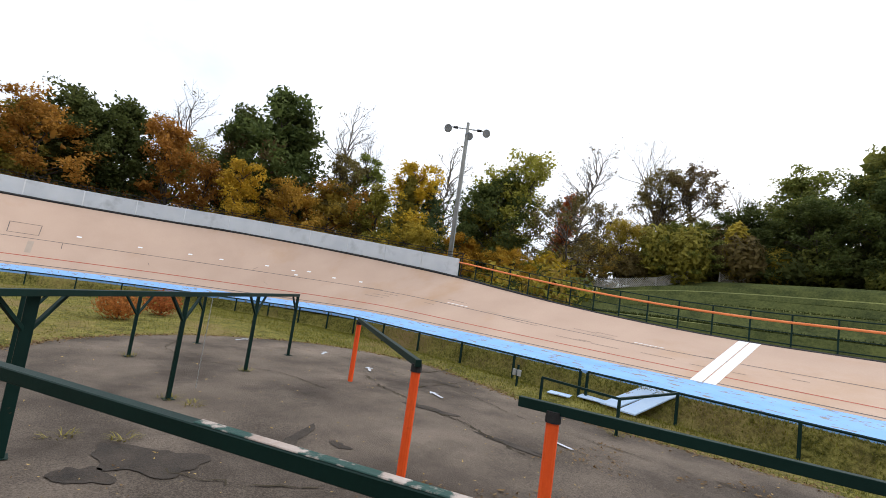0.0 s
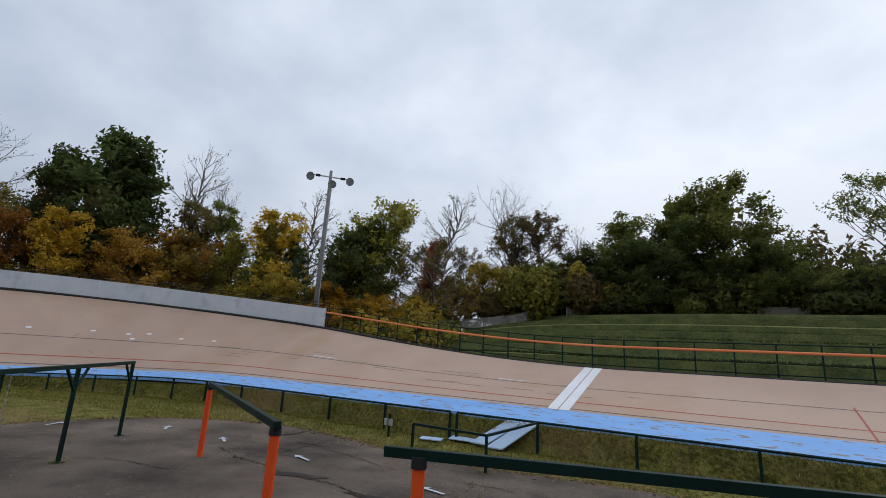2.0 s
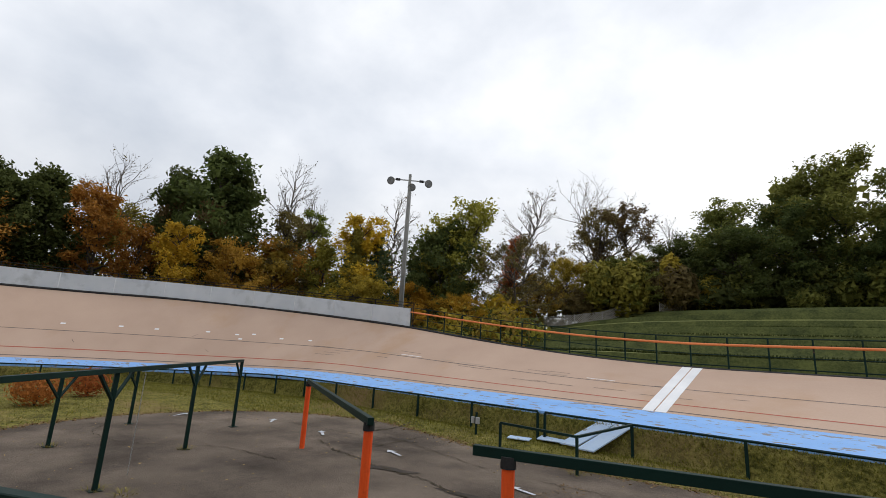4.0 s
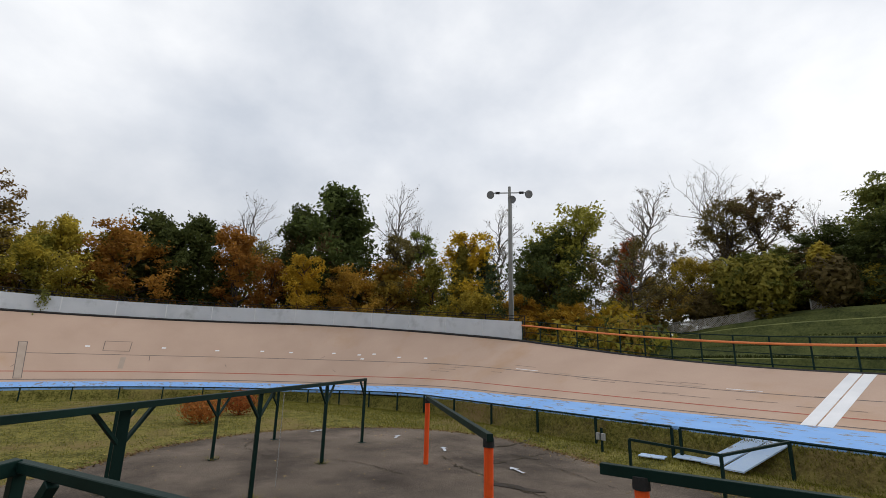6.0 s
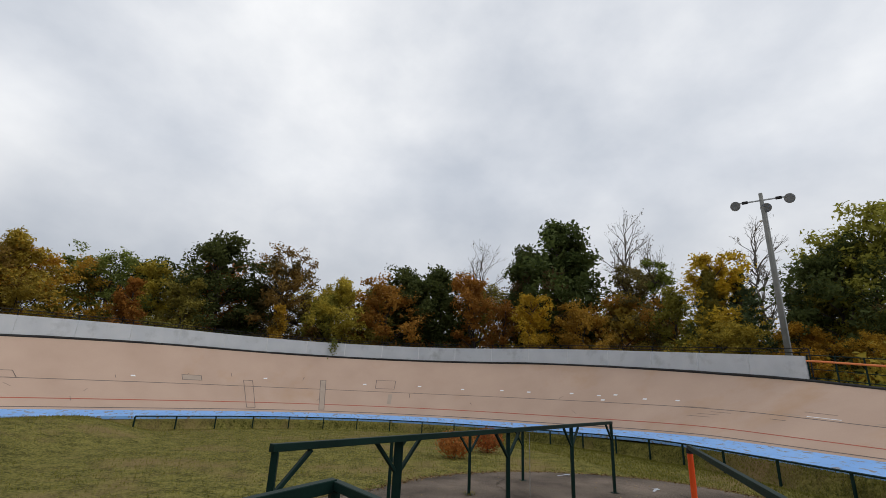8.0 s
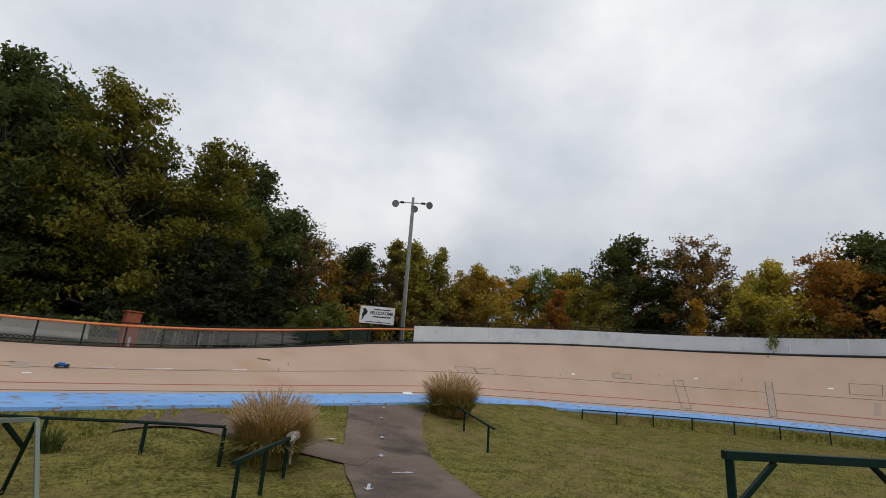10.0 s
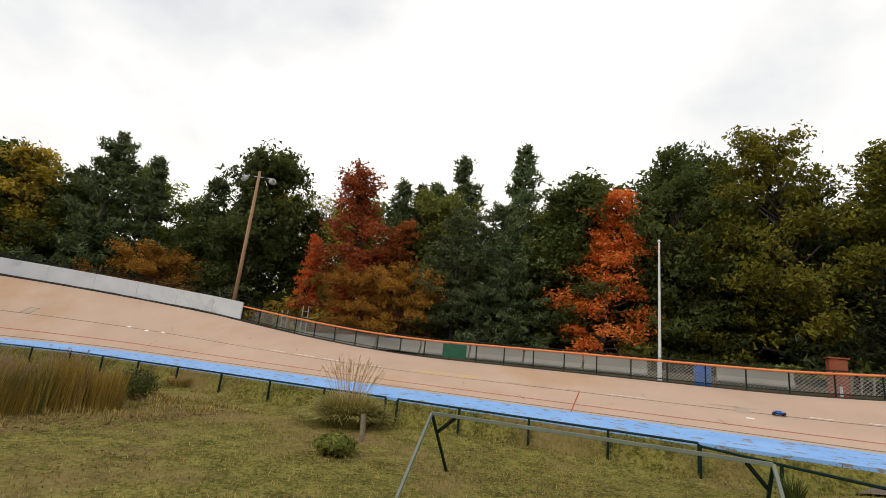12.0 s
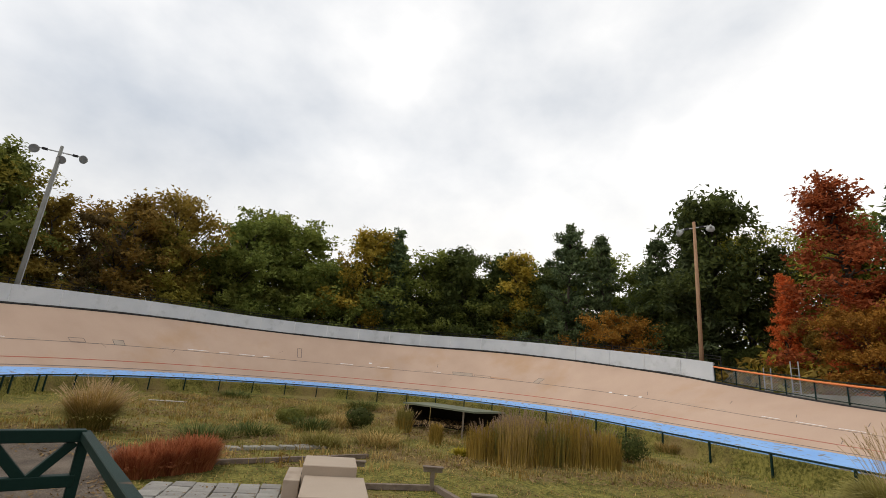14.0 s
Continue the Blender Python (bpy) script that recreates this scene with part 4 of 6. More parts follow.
def plant(kind, x, y, top, radius):
    """A tree at x, y whose crown reaches to the height top above datum."""
    i = tree_count[0]
    tree_count[0] += 1
    g = ground_z(x, y)
    h = max(top - g, 1.2)
    want = radius * (2.5 if kind == "pine" else 1.2 if kind in ("red", "redbrown") else 1.1 if kind == "bare" else 1.42) / h
    slim = min(range(5), key=lambda k: abs(SPREADS[k] - want))
    wide = min(max(want / SPREADS[slim], 0.7), 1.5)
    slot = tree_proto(kind, i % 2, slim)
    m = pose(x, y, g, 0, 0, (i * 67) % 360) @ Matrix.Diagonal((h * wide, h * wide, h, 1))
    if not slot[1]:
        slot[1] = True
        slot[0].matrix_basis = m
        return slot[0]
    made = copy_thing(slot[0], Matrix())
    made.matrix_basis = m
    return made


plant("bare", -54.1, 10.6, 20.3, 3.6)
plant("oak", -52.9, 4.3, 15.9, 2.4)
plant("oak", -51.5, 8.0, 16.0, 2.1)
plant("orange", -49.0, 11.1, 14.6, 1.8)
plant("yellow", -45.7, 15.5, 11.8, 1.9)
plant("orange", -47.4, 12.7, 11.4, 1.2)
plant("oak", -47.8, 18.5, 21.3, 2.8)
plant("oak", -47.4, 21.9, 19.9, 2.1)
plant("oak", -48.9, 15.2, 17.8, 1.3)
plant("brown", -49.1, 18.0, 15.3, 2.7)
plant("bare", -49.4, 26.8, 22.8, 2.4)
plant("bare", -44.9, 28.6, 19.0, 1.6)
plant("sparse", -44.7, 26.9, 16.4, 1.6)
plant("orange", -42.9, 19.9, 11.1, 1.9)
plant("gold", -42.6, 22.6, 12.3, 1.8)
plant("brown", -43.6, 24.9, 15.4, 2.1)
plant("olive", -40.2, 26.6, 12.5, 1.5)
plant("pine", -38.2, 27.7, 13.7, 0.9)
plant("olive", -36.8, 27.9, 13.5, 0.7)
plant("pine", -36.2, 30.1, 13.8, 1.0)
plant("bare", -41.3, 36.4, 19.7, 2.7)
plant("olive", -30.9, 34.0, 16.3, 2.6)
plant("olive", -31.3, 32.3, 13.3, 1.7)
plant("pine", -31.6, 30.7, 11.0, 1.1)
plant("yellow", -29.3, 28.7, 8.1, 1.7)
plant("yellow", -26.3, 30.0, 7.2, 1.5)
plant("yellow", -24.6, 32.6, 7.2, 1.5)
plant("gold", -33.8, 26.8, 8.5, 1.8)
plant("redbrown", -30.8, 42.8, 15.0, 1.5)
plant("bare", -27.1, 40.4, 19.4, 2.4)
plant("bare", -23.5, 53.4, 24.0, 4.7)
plant("brown", -24.2, 50.9, 19.3, 2.8)
plant("brown", -21.3, 53.2, 20.3, 2.8)
plant("brown", -28.1, 48.0, 15.4, 2.5)
plant("bare", -16.9, 57.6, 18.7, 2.4)
plant("broad", -19.1, 46.5, 12.7, 2.7)
plant("oak", -14.7, 49.9, 14.6, 2.4)
plant("gold", -24.1, 44.4, 12.6, 1.7)
plant("gold", -27.6, 42.5, 10.8, 2.1)
plant("broad", -3.1, 54.3, 21.8, 3.9)
plant("broad", -7.9, 54.0, 20.9, 3.0)
plant("broad", -12.5, 53.4, 19.4, 2.5)
plant("oak", -5.7, 53.2, 18.1, 4.0)
plant("oak", -10.2, 50.8, 15.2, 3.7)
plant("oak", -0.6, 51.2, 14.3, 2.5)
plant("broad", 0.7, 55.1, 17.4, 1.6)
plant("sparse", 2.3, 56.0, 15.4, 1.2)
plant("oak", -50.6, -14.2, 16.8, 3.0)
plant("rustlight", -51.1, -8.2, 16.9, 2.8)
plant("brown", -52.1, -8.5, 15.4, 2.3)
plant("gold", -50.6, -2.0, 13.7, 2.9)
plant("orange", -50.3, 2.6, 13.7, 2.5)
plant("olive", -50.7, 0.5, 13.1, 1.9)
plant("oak", -52.9, 5.1, 15.3, 2.5)
plant("yellow", -48.0, -8.5, 9.9, 0.8)
plant("olive", -50.0, -5.6, 11.8, 1.5)
plant("gold", -40.6, -25.3, 13.2, 2.9)
plant("olive", -35.0, -29.1, 15.1, 2.0)
plant("olive", -37.0, -28.3, 14.3, 1.6)
plant("rust", -38.3, -26.8, 11.4, 1.8)
plant("olive", -48.1, -24.7, 13.4, 2.5)
plant("oak", -52.5, -22.9, 14.8, 2.7)
plant("orange", -44.1, -19.6, 10.8, 1.2)
plant("gold", -51.0, -18.9, 13.9, 2.3)
plant("olive", -45.8, -15.8, 11.4, 1.9)
plant("bare", -27.4, -36.6, 17.0, 2.2)
plant("olive", -26.9, -34.6, 13.6, 2.2)
plant("olive", -28.2, -32.4, 12.4, 1.5)
plant("oak", -24.3, -37.3, 14.9, 1.4)
plant("oak", -30.2, -32.1, 12.9, 1.3)
plant("olive", -33.6, -31.8, 14.4, 1.5)
plant("brown", -31.5, -31.0, 12.2, 1.4)
plant("bush", -23.1, -26.2, 6.6, 1.2)
plant("bush", -21.6, -27.3, 5.9, 0.9)
plant("cedar", -14.2, -27.7, 9.6, 1.9)
plant("cedar", -16.1, -26.9, 9.5, 1.9)
plant("cedar", -18.1, -26.2, 8.4, 1.3)
plant("maplegreen", -11.7, -32.7, 18.7, 4.0)
plant("maplegreen", -15.5, -31.5, 16.5, 2.7)
plant("maplegreen", -8.6, -33.4, 15.8, 2.6)
plant("maplegreen", -17.4, -29.6, 12.4, 1.7)
plant("oak", -19.5, -36.4, 18.7, 2.3)
plant("red", -0.4, -29.7, 14.6, 2.3)
plant("oak", 0.9, -40.7, 20.2, 2.4)
plant("oak", -3.5, -40.8, 19.9, 2.0)
plant("oak", -6.0, -40.7, 21.7, 2.4)
plant("oak", -8.8, -40.4, 21.2, 2.0)
plant("oak", 4.4, -37.1, 17.3, 1.6)
plant("oak", 2.6, -37.4, 16.7, 1.5)
plant("oak", -6.1, -34.7, 11.7, 2.6)
plant("pine", 6.8, -33.5, 20.6, 1.3)
plant("pine", 10.7, -33.2, 20.3, 1.4)
plant("pine", 15.0, -32.3, 17.4, 0.8)
plant("pine", 16.3, -31.6, 15.9, 0.7)
plant("pine", 12.8, -33.4, 17.3, 0.9)
plant("pine", 8.7, -27.5, 12.8, 1.5)
plant("pine", 5.5, -28.6, 12.7, 1.5)
plant("redbrown", 17.2, -28.6, 16.5, 2.6)
plant("redbrown", 15.4, -29.7, 13.0, 1.7)
plant("red", 16.8, -27.4, 10.3, 1.2)
plant("red", 20.9, -27.4, 11.0, 0.8)
plant("goldbush", 11.9, -26.3, 8.6, 2.0)
plant("goldbush", 14.6, -26.1, 8.2, 1.8)
plant("rust", 19.1, -27.5, 7.8, 1.7)
plant("oak", 29.4, -29.3, 19.7, 3.2)
plant("oak", 31.2, -29.0, 15.7, 2.7)
plant("pine", 28.4, -28.2, 19.4, 1.2)
plant("goldbush", 34.1, -23.7, 9.5, 2.7)
plant("rust", 35.1, -27.5, 11.6, 1.4)
plant("pine", 39.6, -21.8, 19.4, 1.9)
plant("pine", 36.3, -24.6, 17.5, 1.3)
plant("pine", 34.2, -27.5, 17.4, 1.4)
plant("oak", 42.9, -22.6, 15.3, 2.8)
plant("gold", 45.9, -19.7, 17.4, 1.9)
plant("oak", 49.1, -14.9, 17.5, 2.9)
plant("oak", 47.7, -17.3, 17.3, 2.3)
plant("broad", 52.2, -7.3, 18.9, 3.7)
plant("pine", 50.0, -6.3, 19.7, 1.1)
plant("broad", 49.2, -15.0, 14.4, 3.2)
plant("broad", 51.2, -10.8, 13.2, 3.3)
plant("broad", 46.5, -19.0, 13.8, 3.0)
plant("broad", 44.2, -21.6, 12.7, 2.9)
plant("bare", 28.2, -32.6, 17.9, 1.4)
plant("bare", 26.4, -34.1, 17.5, 1.3)
plant("oak", 25.5, -32.4, 14.8, 1.8)
plant("pine", 17.4, -35.5, 18.8, 1.3)
plant("pine", 15.3, -37.7, 19.0, 1.4)
plant("oak", 33.0, -28.3, 13.3, 2.0)
plant("broad", 37.2, 26.7, 17.3, 2.1)
plant("broad", 51.8, -8.9, 16.3, 3.4)
plant("oak", 49.5, -14.6, 17.2, 3.3)
plant("brown", -26.9, 42.9, 10.4, 2.4)
plant("brown", -23.5, 43.5, 9.1, 2.2)
plant("olive", -27.3, 39.1, 8.6, 2.1)
plant("rust", 41.4, 24.0, 14.1, 2.1)
plant("olive", 40.1, 24.6, 11.5, 1.7)
plant("brown", 43.4, 22.3, 13.9, 1.8)
plant("rust", 44.9, 20.8, 16.6, 3.2)
plant("bare", 44.8, 20.7, 16.2, 2.0)
plant("rust", 48.5, 16.4, 18.5, 3.3)
plant("olive", 47.4, 17.8, 14.8, 2.8)
plant("broad", 50.5, 12.2, 18.6, 3.3)
plant("broad", 51.9, 8.4, 20.0, 3.8)
plant("broad", 53.1, 3.0, 19.1, 3.9)
plant("gold", 53.1, -2.0, 18.7, 3.7)
plant("broad", 50.7, 11.7, 14.2, 4.2)
plant("broad", 52.8, 6.0, 14.9, 4.8)
plant("broad", 53.2, 0.1, 14.8, 4.7)
plant("brown", 43.4, 22.3, 9.7, 2.2)
plant("sparse", 9.2, 51.8, 19.7, 3.1)
plant("sparse", 6.2, 50.4, 12.0, 2.5)
plant("broad", 1.6, 51.1, 14.4, 2.5)


# ---- undergrowth and far woods ----
def brush(name, label, mats, count, u_spans, off, height, leaf, seed, clump=1.4):
    """Leaves scattered in clumps along the lap, outside the rim."""
    rng = np.random.default_rng(seed)
    total = sum(b - a for a, b in u_spans)
    n_c = int(total / clump * 3)
    cents = []
    for a, b in u_spans:
        for _ in range(int(n_c * (b - a) / total)):
            u = a + (b - a) * rng.random()
            c, nrm, _p = station(u)
            q = c + nrm * (off[0] + (off[1] - off[0]) * rng.random())
            cents.append((q.x, q.y, ground_z(q.x, q.y), (0.35 + 0.65 * rng.random()) * height, clump * (0.6 + 0.8 * rng.random())))
    cents = np.array(cents)
    for k, mat in enumerate(mats):
        pick = rng.integers(0, len(cents), count // len(mats))
        pick = pick[(pick % len(mats)) == k] if len(mats) > 1 else pick
        pick = np.repeat(pick, len(mats))
        c = cents[pick]
        d = rng.normal(size=(len(c), 3))
        d /= np.linalg.norm(d, axis=1)[:, None]
        pos = c[:, :3] + d * np.stack([c[:, 4], c[:, 4], c[:, 3] * 0.5], 1) * (rng.random(len(c)) ** 0.4)[:, None]
        pos[:, 2] += c[:, 3] * 0.5
        nn = d + rng.normal(size=d.shape) * 0.5
        nn /= np.linalg.norm(nn, axis=1)[:, None]
        ob = part(name, chips(pos, nn, leaf * 1.1 * (0.5 + rng.random(len(c))), rng), mat)
        tagged(ob, label, "undergrowth", kind="stuff")


WEST = (HALF - 4, HALF + TURN + 1)
BACK = (HALF + TURN + 1, HALF + TURN + 2 * HALF)
EAST = (HALF + TURN + 2 * HALF - 6, HALF + TURN + 2 * HALF + TURN + 12)
brush("undergrowth", "mixed autumn undergrowth at the wood's edge", [LEAVES["olive"], LEAVES["gold"], LEAVES["oak"], LEAVES["rust"]], 36000, [WEST, EAST], (8.5, 13.5), 3.4, 0.20, 5)
brush("undergrowth", "dark green undergrowth behind the back straight", [LEAVES["oak"], LEAVES["broad"]], 16000, [(BACK[0], BACK[0] + 20), (BACK[1] - 12, BACK[1])], (11, 15), 2.2, 0.17, 6)
brush("far_woods", "dense dark woodland further back", [LEAVES["oak"], LEAVES["brown"], LEAVES["olive"]], 78000, [(HALF + 5, WEST[1]), EAST], (19, 26), 12.0, 0.26, 7, 2.2)
brush("far_woods", "dense dark pine woodland further back", [LEAVES["pine"], LEAVES["oak"]], 52000, [BACK], (19, 25), 14.5, 0.30, 8, 2.2)
brush("hill_hedge", "dark hedge along the top of the terraced bank", [LEAVES["broad"], LEAVES["oak"]], 26000, [(-16, 14)], (31, 38), 5.0, 0.24, 9, 1.8)
brush("hill_hedge", "brown thicket beside the terraced bank", [LEAVES["brown"], LEAVES["olive"], LEAVES["gold"]], 40000, [(12, HALF + 6)], (26, 36), 7.0, 0.22, 10, 1.6)
brush("far_woods", "dull brown woodland beyond the terraced bank", [LEAVES["brown"], LEAVES["oak"]], 36000, [(-30, HALF + 7)], (37, 45), 10.5, 0.30, 11, 2.2)


# ---- fillers that close the wood's edge ----
fill_rng = random.Random(12)
for (u0, u1), kinds, tall, gap in (((WEST[0] + 4, WEST[1]), ("gold", "olive", "yellow", "orange", "olive", "brown", "sparse", "oak"), (12.0, 15.0), 4.2), ((BACK[0] + 1, BACK[1] - 4), ("oak", "pine", "oak", "broad"), (14.0, 16.5), 4.2),
                                   ((EAST[0] + 3, EAST[1] - 9), ("broad", "olive", "broad", "oak", "broad"), (15.0, 18.0), 3.6)):
    u = u0
    while u < u1:
        c, nrm, _p = station(u)
        q = c + nrm * fill_rng.uniform(15.0, 18.5)
        plant(fill_rng.choice(kinds), q.x, q.y, fill_rng.uniform(*tall), fill_rng.uniform(2.4, 3.3))
        u += gap * fill_rng.uniform(0.7, 1.3)


# ---- behind the back straight ----
def barrier(x, y, turn):
    root = thing("concrete_barrier", (x, y, ground_z(x, y)), "pale concrete road barrier behind the chain-link fence", "barrier", "concrete barriers", turn=turn)
    bm = bmesh.new()
    prof = [(-0.28, 0), (-0.28, 0.08), (-0.14, 0.28), (-0.09, 0.72), (0.09, 0.72), (0.14, 0.28), (0.28, 0.08), (0.28, 0)]
    a = [bm.verts.new((-1.5, px, pz)) for px, pz in prof]
    b = [bm.verts.new((1.5, px, pz)) for px, pz in prof]
    for i in range(len(prof)):
        j = (i + 1) % len(prof)
        bm.faces.new((a[i], b[i], b[j], a[j]))
    bm.faces.new(a[::-1])
    bm.faces.new(b)
    bmesh.ops.recalc_face_normals(bm, faces=bm.faces)
    part("body", bm, M_PALECONC, root)
    return root


M_PALECONC = material("pale_concrete", (0.19, 0.18, 0.155), (0.31, 0.295, 0.26), 0.9, 0.9, 0.3, 25, stain=(0.22, 0.21, 0.17), stain_scale=0.8, stain_at=(0.55, 0.72))
first = barrier(-1.6, -24.6, 0)
for i in range(1, 8):
    copy_thing(first, pose(-1.6 + 3.12 * i, -24.6, ground_z(-1.6 + 3.12 * i, -24.6), 0, 0, random.uniform(-1.5, 1.5)))
copy_thing(first, pose(-7.6, -24.8, ground_z(-7.6, -24.8)))


def barrel(x, y):
    root = thing("barrel", (x, y, ground_z(x, y)), "blue plastic barrel behind the trackside fence", "barrel")
    prof = [(0, 0.30), (0.05, 0.33), (0.3, 0.34), (0.32, 0.355), (0.36, 0.355), (0.38, 0.34), (0.62, 0.34), (0.64, 0.355), (0.68, 0.355), (0.7, 0.34), (0.95, 0.33), (1.0, 0.29)]
    part("body", tubes([([(0, 0, z) for z, r in prof], [r for z, r in prof])], 20), M_BLUEBIN, root)
    part("rim", tubes([([(0, 0, 0.98), (0, 0, 1.03)], [0.31, 0.31])], 20), M_BLUEBIN, root)


barrel(-5.35, -23.15)


def green_board():
    q = fence_u(U_BACK + 2 * HALF - 17.0)
    root = thing("banner_panel", (q.x, q.y, q.z), "dark green fabric panel tied to the chain-link fence", "panel")
    part("panel", box((1.32, 0.03, 0.72), (0, 0.08, 0.42)), M_GREENPANEL, root)
    for x in (-0.62, 0.62):
        part("tie", box((0.04, 0.06, 0.04), (x, 0.06, 0.70)), M_BLACK, root)


green_board()


def red_cabinet():
    x, y = -10.35, -23.6
    root = thing("post_cabinet", (x, y, ground_z(x, y)), "rust-red wooden cabinet beside the fence gate", "cabinet")
    part("body", box((0.62, 0.5, 1.75), (0, 0, 0.85), bevel=0.02), M_RUST, root)
    part("roof", box((0.74, 0.62, 0.06), (0, 0, 1.76)), M_RUST, root)
    part("door", box((0.5, 0.03, 1.5), (0, 0.265, 0.85)), M_RUST, root)
    part("gate_post", bar((0.2, 0.95, -0.8), (0.2, 0.95, 0.6), 0.08), M_FLAGPOLE, root, "white painted post")


red_cabinet()


def wood_pile():
    x, y = -18.6, -25.2
    root = thing("wood_pile", (x, y, ground_z(x, y)), "untidy pile of grey-brown boards behind the fence", "wood pile")
    rng = random.Random(4)
    for i in range(22):
        part("board", box((2.6 + rng.random() * 0.8, 0.2, 0.05), (rng.uniform(-0.3, 0.3), rng.uniform(-0.7, 0.7), 0.05 + 0.05 * i), (rng.uniform(-3, 3), rng.uniform(-3, 3), rng.uniform(-14, 14))), M_OLDWOOD, root)


M_OLDWOOD = material("grey_weathered_timber", (0.12, 0.09, 0.065), (0.29, 0.235, 0.185), 0.9, 1.5, 0.4, 25, stretch=(0.4, 4, 4), per_object=0.6)
wood_pile()
dark_screen = part("fence_screen", sweep(U_TOP2 + 1.0, U_TOP2 + 10.5, [lambda u: fence_u(u) + Vector((0, 0, 0.1)) + station(u)[1] * 3.2, lambda u: fence_u(u) + Vector((0, 0, 1.0)) + station(u)[1] * 3.2]), material("dark_green_mesh_screen", (0.010, 0.018, 0.013), (0.025, 0.038, 0.028), 0.9, 2, 0.2, 40))
tagged(dark_screen, "dark green mesh windscreen behind the fence", "screen", kind="structure")


def stake_row():
    root = tagged(new("stake_fence"), "row of grey upright stakes behind the fence", "fence")
    rng = random.Random(9)
    for i in range(24):
        x = -10.9 - i * 0.36
        y = -24.6 - rng.random() * 0.7
        part("stake", bar((x, y, ground_z(x, y) - 0.1), (x + rng.uniform(-0.08, 0.08), y, ground_z(x, y) + 0.75 + rng.random() * 0.3), 0.07), M_OLDWOOD, root)


stake_row()


def steel_rack(x, y, h, turn):
    root = thing("steel_tower", (x, y, ground_z(x, y)), "narrow grey steel ladder tower near the wooden pole", "tower", "steel towers", turn=turn)
    for sx in (-0.18, 0.18):
        part("upright", bar((sx, 0, -0.1), (sx, 0, h), 0.05), M_STEEL, root)
    for i in range(int(h / 0.4)):
        part("rung", bar((-0.18, 0, 0.25 + 0.4 * i), (0.18, 0, 0.25 + 0.4 * i), 0.03), M_STEEL, root)


steel_rack(17.2, -23.2, 2.6, 20)
steel_rack(19.2, -23.6, 2.3, 20)


def terrace_lips():
    """Longer dark grass left unmown along the foot of each terrace step."""
    rng = np.random.default_rng(77)
    verts, faces = [], []
    for k in range(1, 8):
        y = RAD + 9.0 + 3.0 * k
        for _ in range(3000):
            x = -22 + 42 * rng.random()
            yy = y - 0.05 + 0.3 * rng.random() ** 2 - 0.25
            a = rng.random() * 6.283
            z = ground_z(x, yy) - 0.02
            h = 0.10 + 0.14 * rng.random()
            o = len(verts)
            verts += [(x - 0.07 * math.cos(a), yy - 0.03, z), (x + 0.07 * math.cos(a), yy + 0.03, z), (x + 0.08 * rng.normal(), yy - 0.08 * rng.random(), z + h)]
            faces.append((o, o + 1, o + 2))
    tagged(part("terrace_grass", (verts, [], faces), grass_mat("unmown_grass", (0.022, 0.032, 0.008), (0.075, 0.088, 0.024))), "dark unmown grass along the terrace steps", "grass", kind="stuff")


# ---- lattice fence beside the bank ----
def lattice_fence(a, b, h, post_h=0.06):
    root = tagged(new("lattice_fence"), "weathered pale lattice panel fence beside the grass bank", "fence", "lattice fences")
    a, b = Vector(a), Vector(b)
    n = max(2, int((b - a).length / 2.4))
    for i in range(n + 1):
        q = a.lerp(b, i / n)
        low = ground_z(q.x, q.y)
        g = max(low, q.z)
        part("post", bar((q.x, q.y, low - 0.1), (q.x, q.y, g + h + post_h), 0.09), M_LATTICE, root)
        if i == n:
            break
        q2 = a.lerp(b, (i + 1) / n)
        g2 = max(ground_z(q2.x, q2.y), q2.z)
        p0, p1 = Vector((q.x, q.y, g + 0.05)), Vector((q2.x, q2.y, g2 + 0.05))
        bm = bmesh.new()
        w, step = (p1 - p0).length, 0.17
        ex = (p1 - p0) / w
        for s in (1, -1):
            k = -h
            while k < w + h:
                t0, t1 = k, k + s * h
                lo, hi = 0.0, 1.0
                if t1 != t0:
                    for lim, sign in ((0.0, 1), (w, -1)):
                        f = (lim - t0) / (t1 - t0)
                        if sign * (t1 - t0) > 0:
                            lo = max(lo, f)
                        else:
                            hi = min(hi, f)
                if hi - lo > 0.05:
                    c0 = p0 + ex * (t0 + (t1 - t0) * lo) + Vector((0, 0, h * lo))
                    c1 = p0 + ex * (t0 + (t1 - t0) * hi) + Vector((0, 0, h * hi))
                    add_bar(bm, c0, c1, 0.012, 0.045, 0)
                k += step
        part("lattice_panel", bm, M_LATTICE, root)
    return root


M_LATTICE = material("grey_lattice_wood", (0.34, 0.32, 0.29), (0.52, 0.49, 0.45), 0.9, 1.0, 0.2, 25)
lattice_fence((-29.2, 39.1, 4.85), (-18.2, 44.7, 6.3), 0.92)
lattice_fence((-15.9, 45.4, 6.5), (-14.2, 46.2, 6.7), 0.85)
low_wall = part("wall_hill", box((14, 0.3, 1.1), (6.4, 50.5, ground_z(7, 50.5) + 0.5)), M_PALECONC)
tagged(low_wall, "low pale concrete wall at the top of the bank", "wall", kind="structure")


